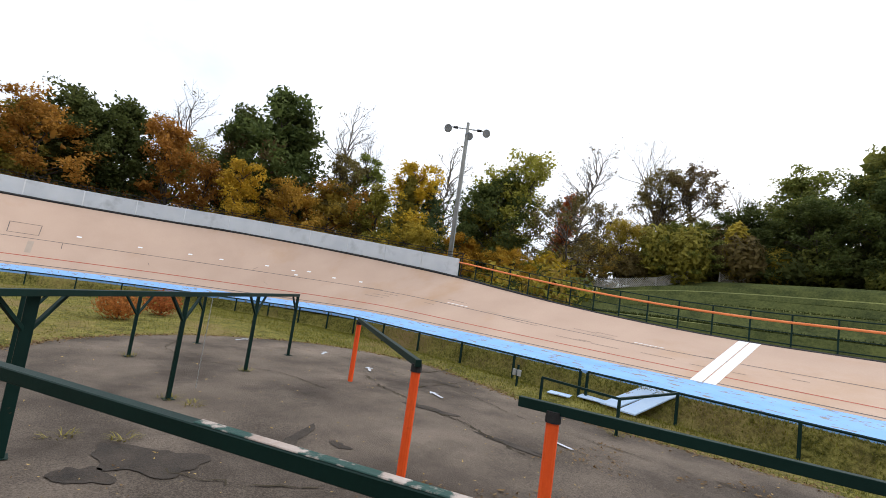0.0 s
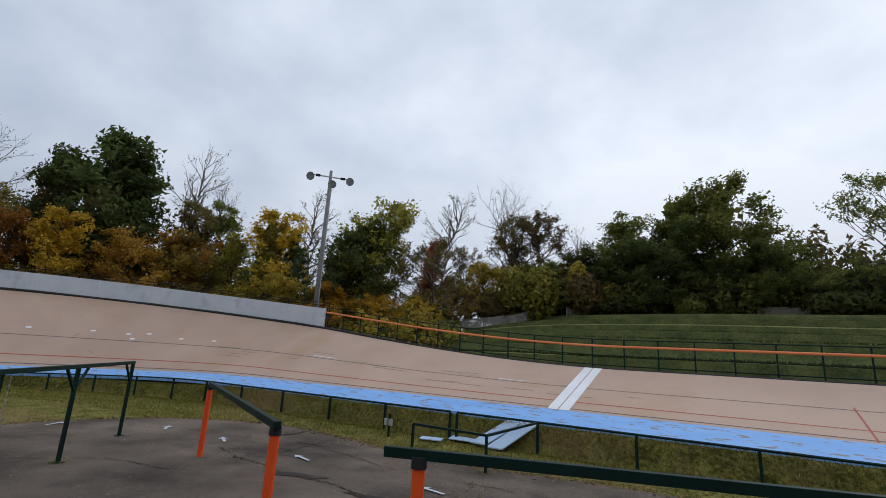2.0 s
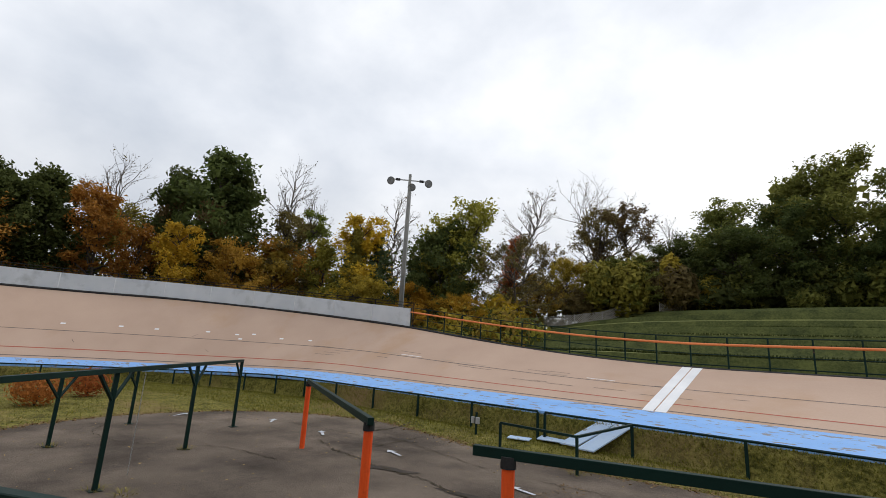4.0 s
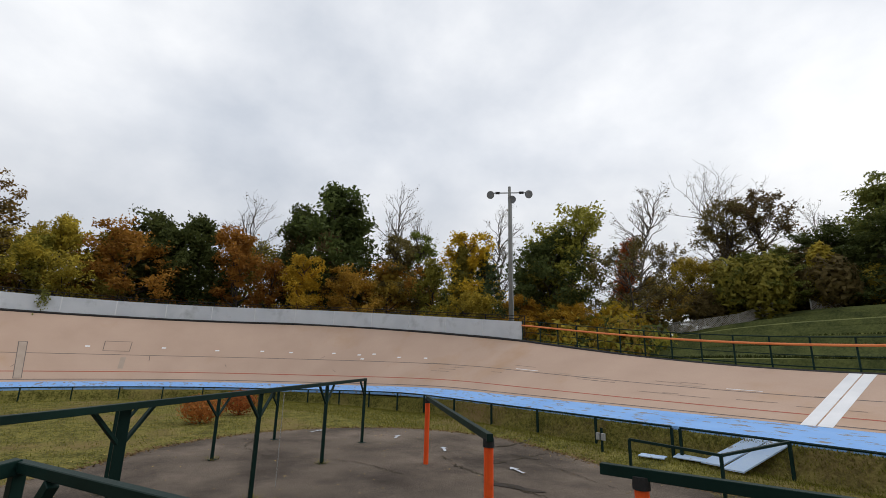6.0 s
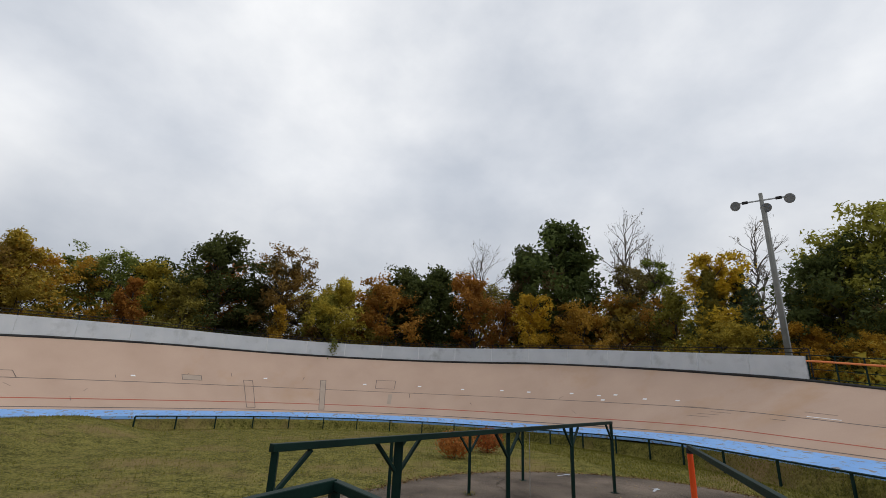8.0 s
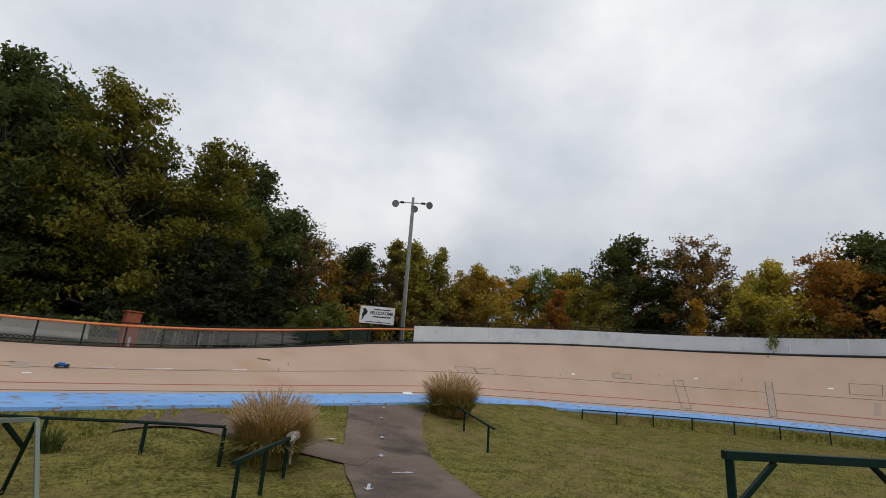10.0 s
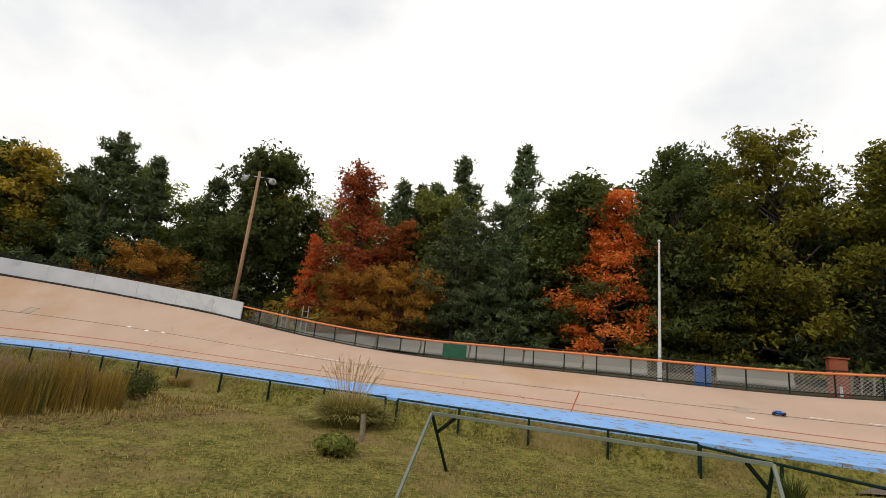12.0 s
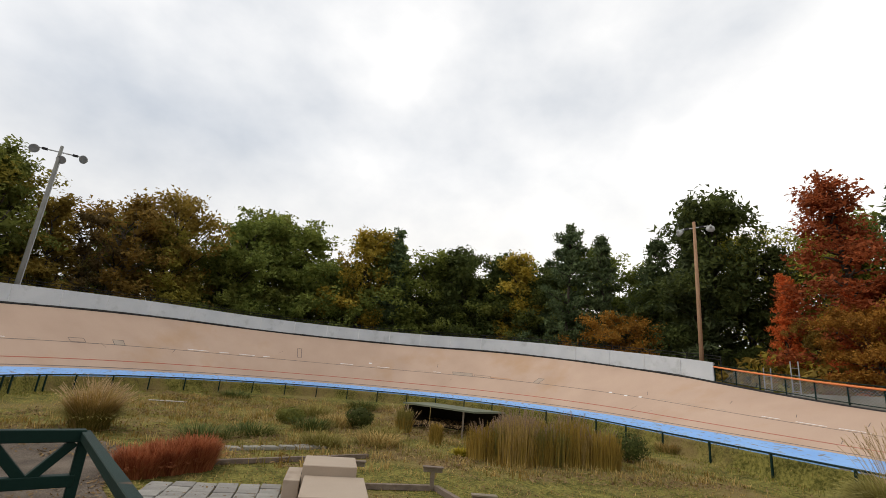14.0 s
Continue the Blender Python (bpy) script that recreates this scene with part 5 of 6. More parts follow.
# ---- marks and repairs on the track ----
M_PATCHGREY = material("grey_repair_patch", (0.36, 0.28, 0.22), (0.45, 0.36, 0.29), 0.8, 2.0, 0.1, 30)
M_PATCHRUST = material("rusty_repair_patch", (0.42, 0.24, 0.15), (0.50, 0.31, 0.20), 0.8, 1.0, 0.1, 30)
M_YELLOW = material("faded_yellow_paint", (0.50, 0.345, 0.20), (0.56, 0.39, 0.21), 0.8, 2.0, 0.05, 30, stain=(0.48, 0.35, 0.28), stain_scale=1.1, stain_at=(0.42, 0.60))


def repair(u0, u1, v0, v1, mat=None, skew=0.0, edge=True):
    """A repaired panel: a patch with a dark seam round it."""
    lo, hi = min(u0, u1), max(u0, u1)
    if edge:
        for a, b, c, d in ((lo, hi, v0, v0 + 0.035), (lo, hi, v1 - 0.035, v1), (lo, lo + 0.035, v0, v1), (hi - 0.035, hi, v0, v1)):
            sk = skew * (c - v0) / (v1 - v0)
            track_patch("panel_seam", a + sk, b + sk, c, d, M_DARKLINE, "thin dark seam round a repaired track panel", 0.010, skew * (d - c) / (v1 - v0))
    if mat:
        track_patch("repair_patch", lo, hi, v0, v1, mat, "repaired panel patch on the tan track surface", 0.006, skew)


repair(47.45, 48.83, 2.69, 3.65)
repair(47.54, 47.82, 1.1, 2.14, M_PATCHGREY, edge=False)
repair(52.28, 52.68, 0.25, 3.35, M_PATCHGREY)
repair(57.0, 57.6, 0.33, 2.96, None, 0.1)
repair(60.2, 61.35, 2.72, 3.22, M_PATCHGREY)
repair(69.5, 70.9, 2.35, 2.95)
repair(70.95, 72.3, 2.35, 3.0)
repair(138.2, 139.9, 2.35, 2.75, M_PATCHGREY, 0.15)
repair(136.6, 138.0, 2.35, 2.6, None, 0.15)
repair(134.9, 136.7, 2.4, 2.55, M_PATCHRUST, 0.1, False)
repair(132.6, 133.1, 2.35, 3.0, M_PATCHGREY, -0.25)
repair(152.56, 152.9, 2.78, 3.98)
repair(165.13, 165.82, 2.36, 2.87, M_PATCHGREY)
repair(167.5, 168.42, 2.4, 2.8, None)
repair(93.2, 94.8, 2.72, 2.84, M_PATCHGREY, 0, False)
repair(93.5, 94.0, 2.2, 2.85, M_PATCHGREY, 0, False)
track_patch("yellow_mark", 103.6, 107.4, 2.35, 2.85, M_YELLOW, "faded yellow paint mark on the track")
track_patch("white_band", 77.4, 78.1, 0.0, 0.25, M_WHITE, "short white mark beside the blue band")
for u, v in ((33.2, 2.98), (32.2, 3.12), (32.8, 2.57), (30.3, 2.87), (35.0, 3.06), (39.8, 3.05), (37.9, 3.0), (45.7, 3.13), (56.3, 3.25), (49.6, 3.1), (126.7, 2.42), (125.4, 2.31), (124.3, 2.4), (93.65, 1.7), (147.0, 2.9), (28.4, 2.9), (42.6, 3.0), (64.0, 2.9)):
    track_patch("white_tag", u - 0.12, u + 0.12, v - 0.06, v + 0.06, M_WHITE, "small white paint tag on the track")
rng_marks = random.Random(12)
for u0, u1 in ((84, 92), (97, 103), (106.6, 108.7), (109.0, 116), (118, 123), (141, 150), (155, 164), (170, 176), (20, 24), (10, 14), (16, 19)):
    u = u0
    while u < u1 - 0.6:
        w = rng_marks.uniform(0.5, 1.5)
        track_patch("dash_mark", u, min(u + w, u1), 2.5, 2.545, M_WHITE if rng_marks.random() < 0.6 else M_PATCHGREY, "broken white line on the track")
        u += w + rng_marks.uniform(0.3, 1.3)
for i in range(34):
    u, v = rng_marks.uniform(5, 176), rng_marks.uniform(0.6, 3.4)
    track_patch("crack_mark", u, u + 0.03, v, v + rng_marks.uniform(0.15, 0.5), M_DARKLINE, "short dark crack in the track surface", 0.006, rng_marks.uniform(-0.4, 0.4))
for i in range(20):
    u, v = rng_marks.uniform(5, 30), rng_marks.uniform(1.3, 2.9)
    track_patch("seam_mark", u, u + rng_marks.uniform(0.4, 1.5), v, v + 0.025, M_DARKLINE, "thin dark seam in the track surface", 0.006)
track_patch("pursuit_line", -0.02, 0.025, 0.1, 2.6, M_RED, "short red pursuit line painted across the tan track")


def toy_car():
    q = on_track(92.68, 2.3, 0.02)
    root = thing("toy_car", (q.x, q.y, q.z), "small blue radio-controlled toy car on the track", "toy car")
    bank = math.degrees(banking(station(92.68)[2])[0])
    root.matrix_basis = pose(q.x, q.y, q.z, bank, 0, 0) @ pose(0, 0, 0, 0, 0, 180)
    body = bmesh.new()
    add_box(body, (0.40, 0.19, 0.06), pose(0, 0, 0.085), 0.02)
    add_box(body, (0.20, 0.15, 0.05), pose(-0.02, 0, 0.135), 0.02)
    part("body", body, M_BLUEBIN, root)
    for x in (-0.14, 0.14):
        for y in (-0.1, 0.1):
            part("wheel", tubes([([(x, y - 0.025, 0.05), (x, y + 0.025, 0.05)], [0.05, 0.05])], 10), M_BLACK, root)


toy_car()
stick = part("stick", bar(on_track(84.85, 3.84, 0.03), on_track(84.28, 3.6, 0.03), 0.05), M_OLDWOOD)
tagged(stick, "dark wooden stick lying on the banking", "stick")


def ivy(u, seed):
    q = on_track(u, width_at(u) + 0.06) + Vector((0, 0, WALL_H))
    root = thing("ivy", tuple(q), "green ivy hanging over the white turn wall", "ivy")
    rng = np.random.default_rng(seed)
    c = rng.normal(size=(260, 3)) * np.array([0.16, 0.16, 0.34]) + np.array([0, 0, -0.2])
    inward = -np.array(station(u)[1])
    c += inward[None] * 0.14
    nn = rng.normal(size=(260, 3)) * 0.5 + inward
    part("foliage", quads(c, nn / np.linalg.norm(nn, axis=1)[:, None], 0.06 * (0.5 + rng.random(260)), rng), LEAVES["broad"], root)


ivy(52.0, 3)


# ---- the gate corner ----
def corner_rail():
    root = tagged(new("corner_handrail"), "dark green handrail turning round the fence opening", "handrail")
    p = [Vector((-10.4, 12.4, 0.86)), Vector((-8.15, 12.25, 0.86)), Vector((-7.8, 14.85, 0.98))]
    for q in p[:2]:
        part("post", bar((q.x, q.y, 0), q, 0.06), M_GREEN, root)
    for a, b in zip(p, p[1:]):
        part("rail", bar(a, b, 0.06), M_GREEN, root)


corner_rail()


M_PALEBLUE = material("sun_bleached_blue_paint", (0.36, 0.52, 0.76), (0.55, 0.66, 0.80), 0.7, 1.5, 0.1, 20, stain=(0.30, 0.30, 0.30), stain_scale=3.0, stain_at=(0.62, 0.65))


def loose_board(x, y, sx, sy, z, tilt, turn, mat, label):
    ob = part("loose_board", box((sx, sy, 0.03), bevel=0.004), mat)
    ob.matrix_basis = pose(x, y, z, tilt, 0, turn)
    return tagged(ob, label, "board")


def ramp_board(bl, br, tr, tl):
    bm = bmesh.new()
    up = [bm.verts.new(q) for q in (bl, br, tr, tl)]
    dn = [bm.verts.new((q[0], q[1], q[2] - 0.035)) for q in (bl, br, tr, tl)]
    bm.faces.new(up)
    bm.faces.new(dn[::-1])
    for i in range(4):
        j = (i + 1) % 4
        bm.faces.new((up[i], dn[i], dn[j], up[j]))
    bmesh.ops.recalc_face_normals(bm, faces=bm.faces)
    return tagged(part("ramp_board", bm, M_PALEBLUE), "pale blue painted board ramp from the track to the grass", "board", "ramp boards")


ramp_board((-9.80, 14.62, 0.24), (-9.28, 14.60, 0.24), (-8.42, 15.33, 0.90), (-8.92, 15.36, 0.90))
ramp_board((-9.22, 14.52, 0.20), (-8.72, 14.50, 0.20), (-7.92, 15.31, 0.90), (-8.38, 15.33, 0.90))
loose_board(-10.2, 14.93, 0.85, 0.42, 0.24, 8, 6, M_PALEBLUE, "pale blue painted board lying on the grass")
loose_board(-11.1, 14.5, 0.7, 0.34, 0.17, 4, 14, M_PALEBLUE, "pale blue painted board lying on the grass")
loose_board(27.0, 9.0, 0.35, 1.9, 0.03, 0, 8, M_LATTICE, "pale plank lying on the rough grass")


def socket_post(x, y):
    root = thing("socket_post", (x, y, ground_z(x, y)), "green post with two pale electric socket boxes", "socket post")
    part("post", bar((0, 0, -0.1), (0, 0, 0.7), 0.06), M_GREEN, root)
    for s in (-1, 1):
        part("socket_box", box((0.12, 0.08, 0.2), (0.09 * s, -0.05, 0.45)), M_STEEL, root, "pale grey socket box")


socket_post(-12.55, 14.2)


# ---- handrails, rack and benches on the grass ----
M_RAG = material("dirty_white_foam", (0.34, 0.31, 0.28), (0.62, 0.58, 0.53), 0.9, 6.0, 0.5, 25, stain=(0.16, 0.13, 0.10), stain_scale=7.0, stain_at=(0.55, 0.66))


def path_rail(a, b, z, label, padded=False):
    root = tagged(new("path_handrail"), label, "handrail", "path handrails")
    a, b = Vector((*a, z)), Vector((*b, z + max(0, ground_z(*b)) * 0.5))
    part("rail", bar(a, b, 0.07), M_GREEN, root)
    for f in (0.08, 0.5, 0.94):
        q = a.lerp(b, f)
        part("post", bar((q.x, q.y, ground_z(q.x, q.y) - 0.1), q, 0.06), M_GREEN, root)
    if padded:
        d = (b - a).normalized()
        pts = [b - d * 0.10 + d * 0.09 * i for i in range(7)]
        part("wrapping", tubes([(pts, [0.09, 0.12, 0.10, 0.125, 0.11, 0.12, 0.08])], 9), M_RAG, root, "ragged white foam wrapping")
        part("rag", tubes([([pts[3], pts[3] - Vector((0.02, 0.03, 0.3)), pts[3] - Vector((0, 0, 0.62))], [0.07, 0.05, 0.02])], 7), M_RAG, root, "hanging torn white rag")


path_rail((-7.42, -7.0), (-9.8, -8.95), 0.86, "dark green handrail with torn white padding beside a path", True)
path_rail((-16.9, -7.95), (-21.6, -14.0), 0.84, "dark green handrail beside the climbing path")


def bike_rack():
    root = thing("bicycle_rack", (0, 0, 0), "long green-grey steel A-frame bicycle rack on grass", "rack")
    a, b = Vector((1.41, -8.8, 1.42)), Vector((-5.03, -9.13, 1.40))
    part("top_rail", bar(a, b, 0.07), M_RACK, root)
    for q, fy, by in ((a, -7.4, -10.15), (b, -7.7, -10.1)):
        part("leg", bar((q.x - 0.05, fy, -0.03), q, 0.06), M_RACK, root)
        part("leg", bar((q.x + 0.05, by, -0.03), q, 0.055), M_GREEN, root)
    part("brace", bar((a.x + 0.05, -9.3, 0.95), (a.x - 0.55, -8.85, 1.38), 0.06), M_GREEN, root)
    part("brace", bar((b.x, -9.55, 0.9), (b.x + 0.4, -9.12, 1.36), 0.06), M_GREEN, root)


M_RACK = material("faded_green_steel", (0.12, 0.15, 0.12), (0.20, 0.23, 0.19), 0.6, 2.0, 0.1, 40)
bike_rack()


def bench_post(x, y, turn):
    root = thing("bench_support", (x, y, 0), "weathered timber bench support without its seat", "bench", "bench supports", turn=turn)
    part("post", bar((0, 0, -0.05), (0, 0, 0.42), 0.10), M_OLDWOOD, root)
    part("cross_piece", box((0.46, 0.10, 0.10), (0, 0, 0.44)), M_OLDWOOD, root)
    part("cap_board", box((0.50, 0.16, 0.035), (0, 0, 0.50)), M_OLDWOOD, root)


bench_post(8.98, -1.75, 80)
bench_post(6.4, -2.15, 80)
bench_post(9.3, 0.1, 85)


def timber(a, b, label="grey weathered timber edging on the ground"):
    ob = part("timber_edging", bar((*a, 0.05), (*b, 0.05), 0.12, 0.12), M_OLDWOOD)
    return tagged(ob, label, "edging", "timber edgings")


timber((8.9, -0.1), (8.95, -1.7))
timber((8.95, -1.85), (6.5, -2.35))
timber((10.5, 4.3), (12.8, -0.6))


def podium():
    root = thing("podium", (7.4, 0.75, 0), "beige painted stepped wooden winners' podium", "podium", turn=-2)
    part("upper_block", box((1.05, 1.05, 0.62), (0.35, 0.02, 0.44), bevel=0.012), M_BEIGE, root)
    part("front_step", box((1.6, 1.15, 0.57), (-0.98, -0.08, 0.285), bevel=0.012), M_BEIGE, root)
    part("side_step", box((1.2, 0.30, 0.5), (0.3, 0.71, 0.25), bevel=0.012), M_BEIGE, root)
    part("hand_slot", box((0.22, 0.012, 0.04), (0.35, 0.55, 0.60)), M_INK, root)
    part("hand_slot", box((0.22, 0.012, 0.04), (0.0, 0.55, 0.58)), M_INK, root)


M_BEIGE = material("beige_painted_plywood", (0.34, 0.27, 0.21), (0.41, 0.33, 0.26), 0.7, 1.2, 0.08, 30, stain=(0.27, 0.21, 0.16), stain_scale=1.0, stain_at=(0.58, 0.72))
podium()


def shelter():
    root = thing("sunken_shelter", (0, 0, 0), "low sunken shelter with a flat mossy green roof on posts", "shelter")
    fl, fr, br, bl = Vector((26.7, -4.05, 0.92)), Vector((22.9, -7.4, 0.90)), Vector((24.6, -9.9, 0.88)), Vector((28.4, -6.3, 0.92))
    bm = bmesh.new()
    top = [bm.verts.new(q) for q in (fl, fr, br, bl)]
    low = [bm.verts.new(q - Vector((0, 0, 0.09))) for q in (fl, fr, br, bl)]
    bm.faces.new(top)
    bm.faces.new(low[::-1])
    for i in range(4):
        j = (i + 1) % 4
        bm.faces.new((top[i], low[i], low[j], top[j]))
    bmesh.ops.recalc_face_normals(bm, faces=bm.faces)
    part("roof", bm, M_MOSSROOF, root, "flat mossy green felt roof")
    for q in (fl.lerp(fr, 0.08), fl.lerp(fr, 0.86), br, bl):
        part("post", bar((q.x, q.y, -0.7), (q.x, q.y, q.z - 0.09), 0.08), M_OLDWOOD, root)
    back = bmesh.new()
    add_bar(back, (24.7, -9.7, 0.15), (28.2, -6.2, 0.15), 0.08, 1.3)
    part("back_wall", back, M_DARKWALL, root, "dark shaded back wall")
    side = bmesh.new()
    add_bar(side, (26.8, -4.2, 0.1), (28.2, -6.1, 0.1), 0.08, 1.3)
    part("side_wall", side, M_DARKWALL, root)


M_MOSSROOF = material("mossy_roof_felt", (0.10, 0.12, 0.085), (0.20, 0.21, 0.15), 0.95, 1.2, 0.5, 20)
M_DARKWALL = material("dark_stained_boards", (0.012, 0.011, 0.010), (0.03, 0.028, 0.024), 0.9, 1.2, 0.3, 25)
shelter()


# ---- grasses and bushes in the infield ----
def blades(n, radius, height, seed, lean=0.5, width=0.018, base=0.32, segs=4):
    """Arching grass blades from a tuft."""
    rng = np.random.default_rng(seed)
    verts, faces = [], []
    for _ in range(n):
        a = rng.random() * 2 * math.pi
        r0 = radius * base * math.sqrt(rng.random())
        far = rng.random() ** 0.5
        h = height * (0.74 + 0.26 * rng.random())
        out = radius * 0.66 * lean * (0.05 + far)
        b = a + rng.normal() * 0.6
        px, py = r0 * math.cos(a), r0 * math.sin(a)
        sx, sy = -math.sin(b) * width, math.cos(b) * width
        o = len(verts)
        for k in range(segs + 1):
            f = k / segs
            x, y = px + math.cos(b) * out * f ** 1.3, py + math.sin(b) * out * f ** 1.3
            z = h * (1.22 * f - (0.22 + 0.40 * far * lean) * f ** 2.3)
            w = 1 - 0.6 * f
            verts += [(x - sx * w, y - sy * w, z), (x + sx * w, y + sy * w, z)]
        faces += [(o + 2 * k, o + 2 * k + 1, o + 2 * k + 3, o + 2 * k + 2) for k in range(segs)]
    return verts, [], faces


def plumes(n, radius, height, seed, size=0.25, fan=1.0):
    """Feathery seed heads on thin stems that fan out of a tuft; each head is a spray of small bristles."""
    rng = np.random.default_rng(seed)
    verts, faces = [], []
    for _ in range(n):
        a, far = rng.random() * 2 * math.pi, math.sqrt(rng.random())
        h = height * (0.78 + 0.26 * rng.random()) * (1 - 0.30 * far * far * fan)
        d = Vector((math.cos(a), math.sin(a), 0))
        tip = d * radius * far + Vector((0, 0, h))
        foot = d * radius * far * 0.3 + Vector((0, 0, height * 0.2))
        way = ((tip - foot).normalized() + d * 0.25 * fan).normalized()
        v, f = tube_data([foot, tip - way * size, tip], [0.004, 0.004, 0.002], 3, False)
        o = len(verts)
        verts += v
        faces += [tuple(i + o for i in q) for q in f]
        for k in range(12):
            q = tip - way * size * (1 - k / 11.0)
            e = (way + Vector(rng.normal(size=3)) * 0.42).normalized() * size * (0.34 - 0.012 * k)
            w = Vector(rng.normal(size=3)).cross(way).normalized() * 0.011
            o = len(verts)
            verts += [tuple(q - w), tuple(q + w), tuple(q + e)]
            faces.append((o, o + 1, o + 2))
    return verts, [], faces


def grass_mat(name, low, high):
    return material(name, low, high, 0.8, 1.0, 0.0, 6, per_island=0.8, spec=0.15, translucent=0.2)


G_STRAW = grass_mat("straw_grass", (0.24, 0.165, 0.052), (0.60, 0.42, 0.16))
G_OLIVE = grass_mat("olive_grass", (0.12, 0.108, 0.025), (0.35, 0.29, 0.088))
G_PLUME = grass_mat("grass_plumes", (0.42, 0.29, 0.15), (0.74, 0.55, 0.34))
G_REEDPLUME = grass_mat("mauve_reed_plumes", (0.22, 0.15, 0.10), (0.46, 0.33, 0.25))
G_RED = grass_mat("red_autumn_foliage", (0.22, 0.055, 0.025), (0.54, 0.21, 0.095))
G_REED = grass_mat("reed_leaves", (0.17, 0.12, 0.025), (0.50, 0.33, 0.075))
G_GREEN = grass_mat("green_weeds", (0.035, 0.055, 0.014), (0.12, 0.15, 0.04))
G_LAWN = grass_mat("lawn_green", (0.095, 0.098, 0.016), (0.27, 0.25, 0.046))
G_LITTER = grass_mat("dry_leaf_litter", (0.10, 0.055, 0.022), (0.30, 0.20, 0.10))
G_PAMPAS = grass_mat("pale_olive_grass", (0.20, 0.18, 0.05), (0.50, 0.44, 0.16))
G_SOIL = grass_mat("dry_earth_crumbs", (0.11, 0.065, 0.03), (0.30, 0.20, 0.10))
G_YELLOW = grass_mat("yellow_weeds", (0.28, 0.22, 0.02), (0.55, 0.44, 0.05))


def grass_clump(x, y, radius, height, label, tall=G_STRAW, low=G_OLIVE, plume=G_PLUME, n=900, n_plume=60, seed=1, name="ornamental_grass", lean=0.95, base=0.36, plume_h=1.0):
    root = thing(name, (x, y, ground_z(x, y) - 0.02), label, "grass", "ornamental grasses")
    part("blade_mass", blades(n, radius, height * 0.92, seed, lean, 0.011, base), tall, root)
    part("base_mass", blades(n // 2, radius * 1.08, height * 0.66, seed + 1, lean * 1.25, 0.013, base), low, root)
    if n_plume:
        part("plume_mass", plumes(n_plume, radius * 0.95, height * plume_h, seed + 2, 0.26 if lean > 0.7 else 0.2, lean * (0.9 if plume_h == 1 else 0.45)), plume, root, "feathery seed plumes")
    return root


grass_clump(-9.95, -10.0, 1.2, 1.85, "tall straw-coloured ornamental grass beside a handrail", seed=11, n=2300, n_plume=420, low=G_OLIVE, lean=0.98, base=0.5)
grass_clump(-20.9, -13.0, 1.6, 2.0, "straw-coloured ornamental grass by the path rail", seed=14, n=2100, n_plume=420, low=G_OLIVE, lean=0.98, base=0.5)
grass_clump(6.7, -13.6, 1.3, 1.5, "tall plumed ornamental grass by the infield fence", tall=G_PAMPAS, low=G_PAMPAS, seed=17, n=2200, n_plume=110, lean=1.15, base=0.55, plume_h=1.62)
grass_clump(15.5, 8.2, 1.3, 1.7, "straw-coloured ornamental grass near the yard edge", seed=21, n=1300, n_plume=160)
reed_rng = random.Random(5)
for i in range(18):
    f = (i + reed_rng.random()) / 18
    x, y = 13.0 + 0.3 * f + reed_rng.uniform(-0.6, 1.1), -4.75 - 4.1 * f + reed_rng.uniform(-0.25, 0.25)
    grass_clump(x, y, reed_rng.uniform(0.5, 0.75), reed_rng.choice((1.3, 1.5, 1.65, 1.8)), "clump of golden reeds in the damp hollow", tall=(G_REED, G_REED, G_OLIVE, G_STRAW)[i % 4], low=G_REED, seed=30 + i, n=460, n_plume=46 if f < 0.45 else 20, name="reed_clump", lean=0.32, base=0.85, plume=G_REEDPLUME)
grass_clump(16.6, -3.7, 0.6, 1.0, "golden reeds before the sunken shelter", tall=G_REED, low=G_REED, seed=51, n=420, n_plume=14, name="reed_clump", lean=0.35)
grass_clump(19.6, -2.9, 0.9, 1.3, "olive reeds beside the sunken shelter", tall=G_OLIVE, low=G_REED, seed=53, n=520, n_plume=12, name="reed_clump", lean=0.35)
grass_clump(14.0, -4.0, 0.45, 0.4, "bright yellow weeds in the rough grass", tall=G_YELLOW, low=G_YELLOW, seed=55, n=320, n_plume=0, name="weeds")
for i in range(3):
    grass_clump(9.45 + 0.42 * i, 4.75 - 0.45 * i, 0.68, 0.80 + 0.10 * i, "low red autumn grass beside the pavers", tall=G_RED, low=G_RED, seed=60 + i, n=1300, n_plume=0, name="red_grass", lean=0.75, base=0.6)
for x, y, r, h, m in ((18.5, 1.2, 0.8, 0.8, G_GREEN), (24.2, 1.2, 0.9, 0.9, G_OLIVE), (30.5, -2.0, 1.1, 1.0, G_GREEN), (33.5, 6.5, 1.1, 0.7, G_GREEN), (17.0, -15.0, 0.6, 0.6, G_STRAW),
                      (16.5, 3.3, 0.9, 0.6, G_GREEN), (15.2, 4.6, 0.9, 0.6, G_GREEN), (14.6, 0.8, 0.7, 0.7, G_OLIVE), (15.4, -1.2, 0.8, 0.7, G_STRAW), (17.4, -1.6, 0.8, 0.7, G_OLIVE), (20.5, 0.0, 0.8, 0.8, G_STRAW)):
    grass_clump(x, y, r, h, "rough clump of weeds in the infield", tall=m, low=G_OLIVE, seed=int(abs(x * 7 + y * 3)), n=320, n_plume=0, name="weeds", lean=1.0, base=0.9)
grass_clump(-6.07, -12.5, 0.5, 0.75, "spiky green yucca on the lawn", tall=G_GREEN, low=G_GREEN, seed=91, n=90, n_plume=0, name="yucca", lean=0.9)


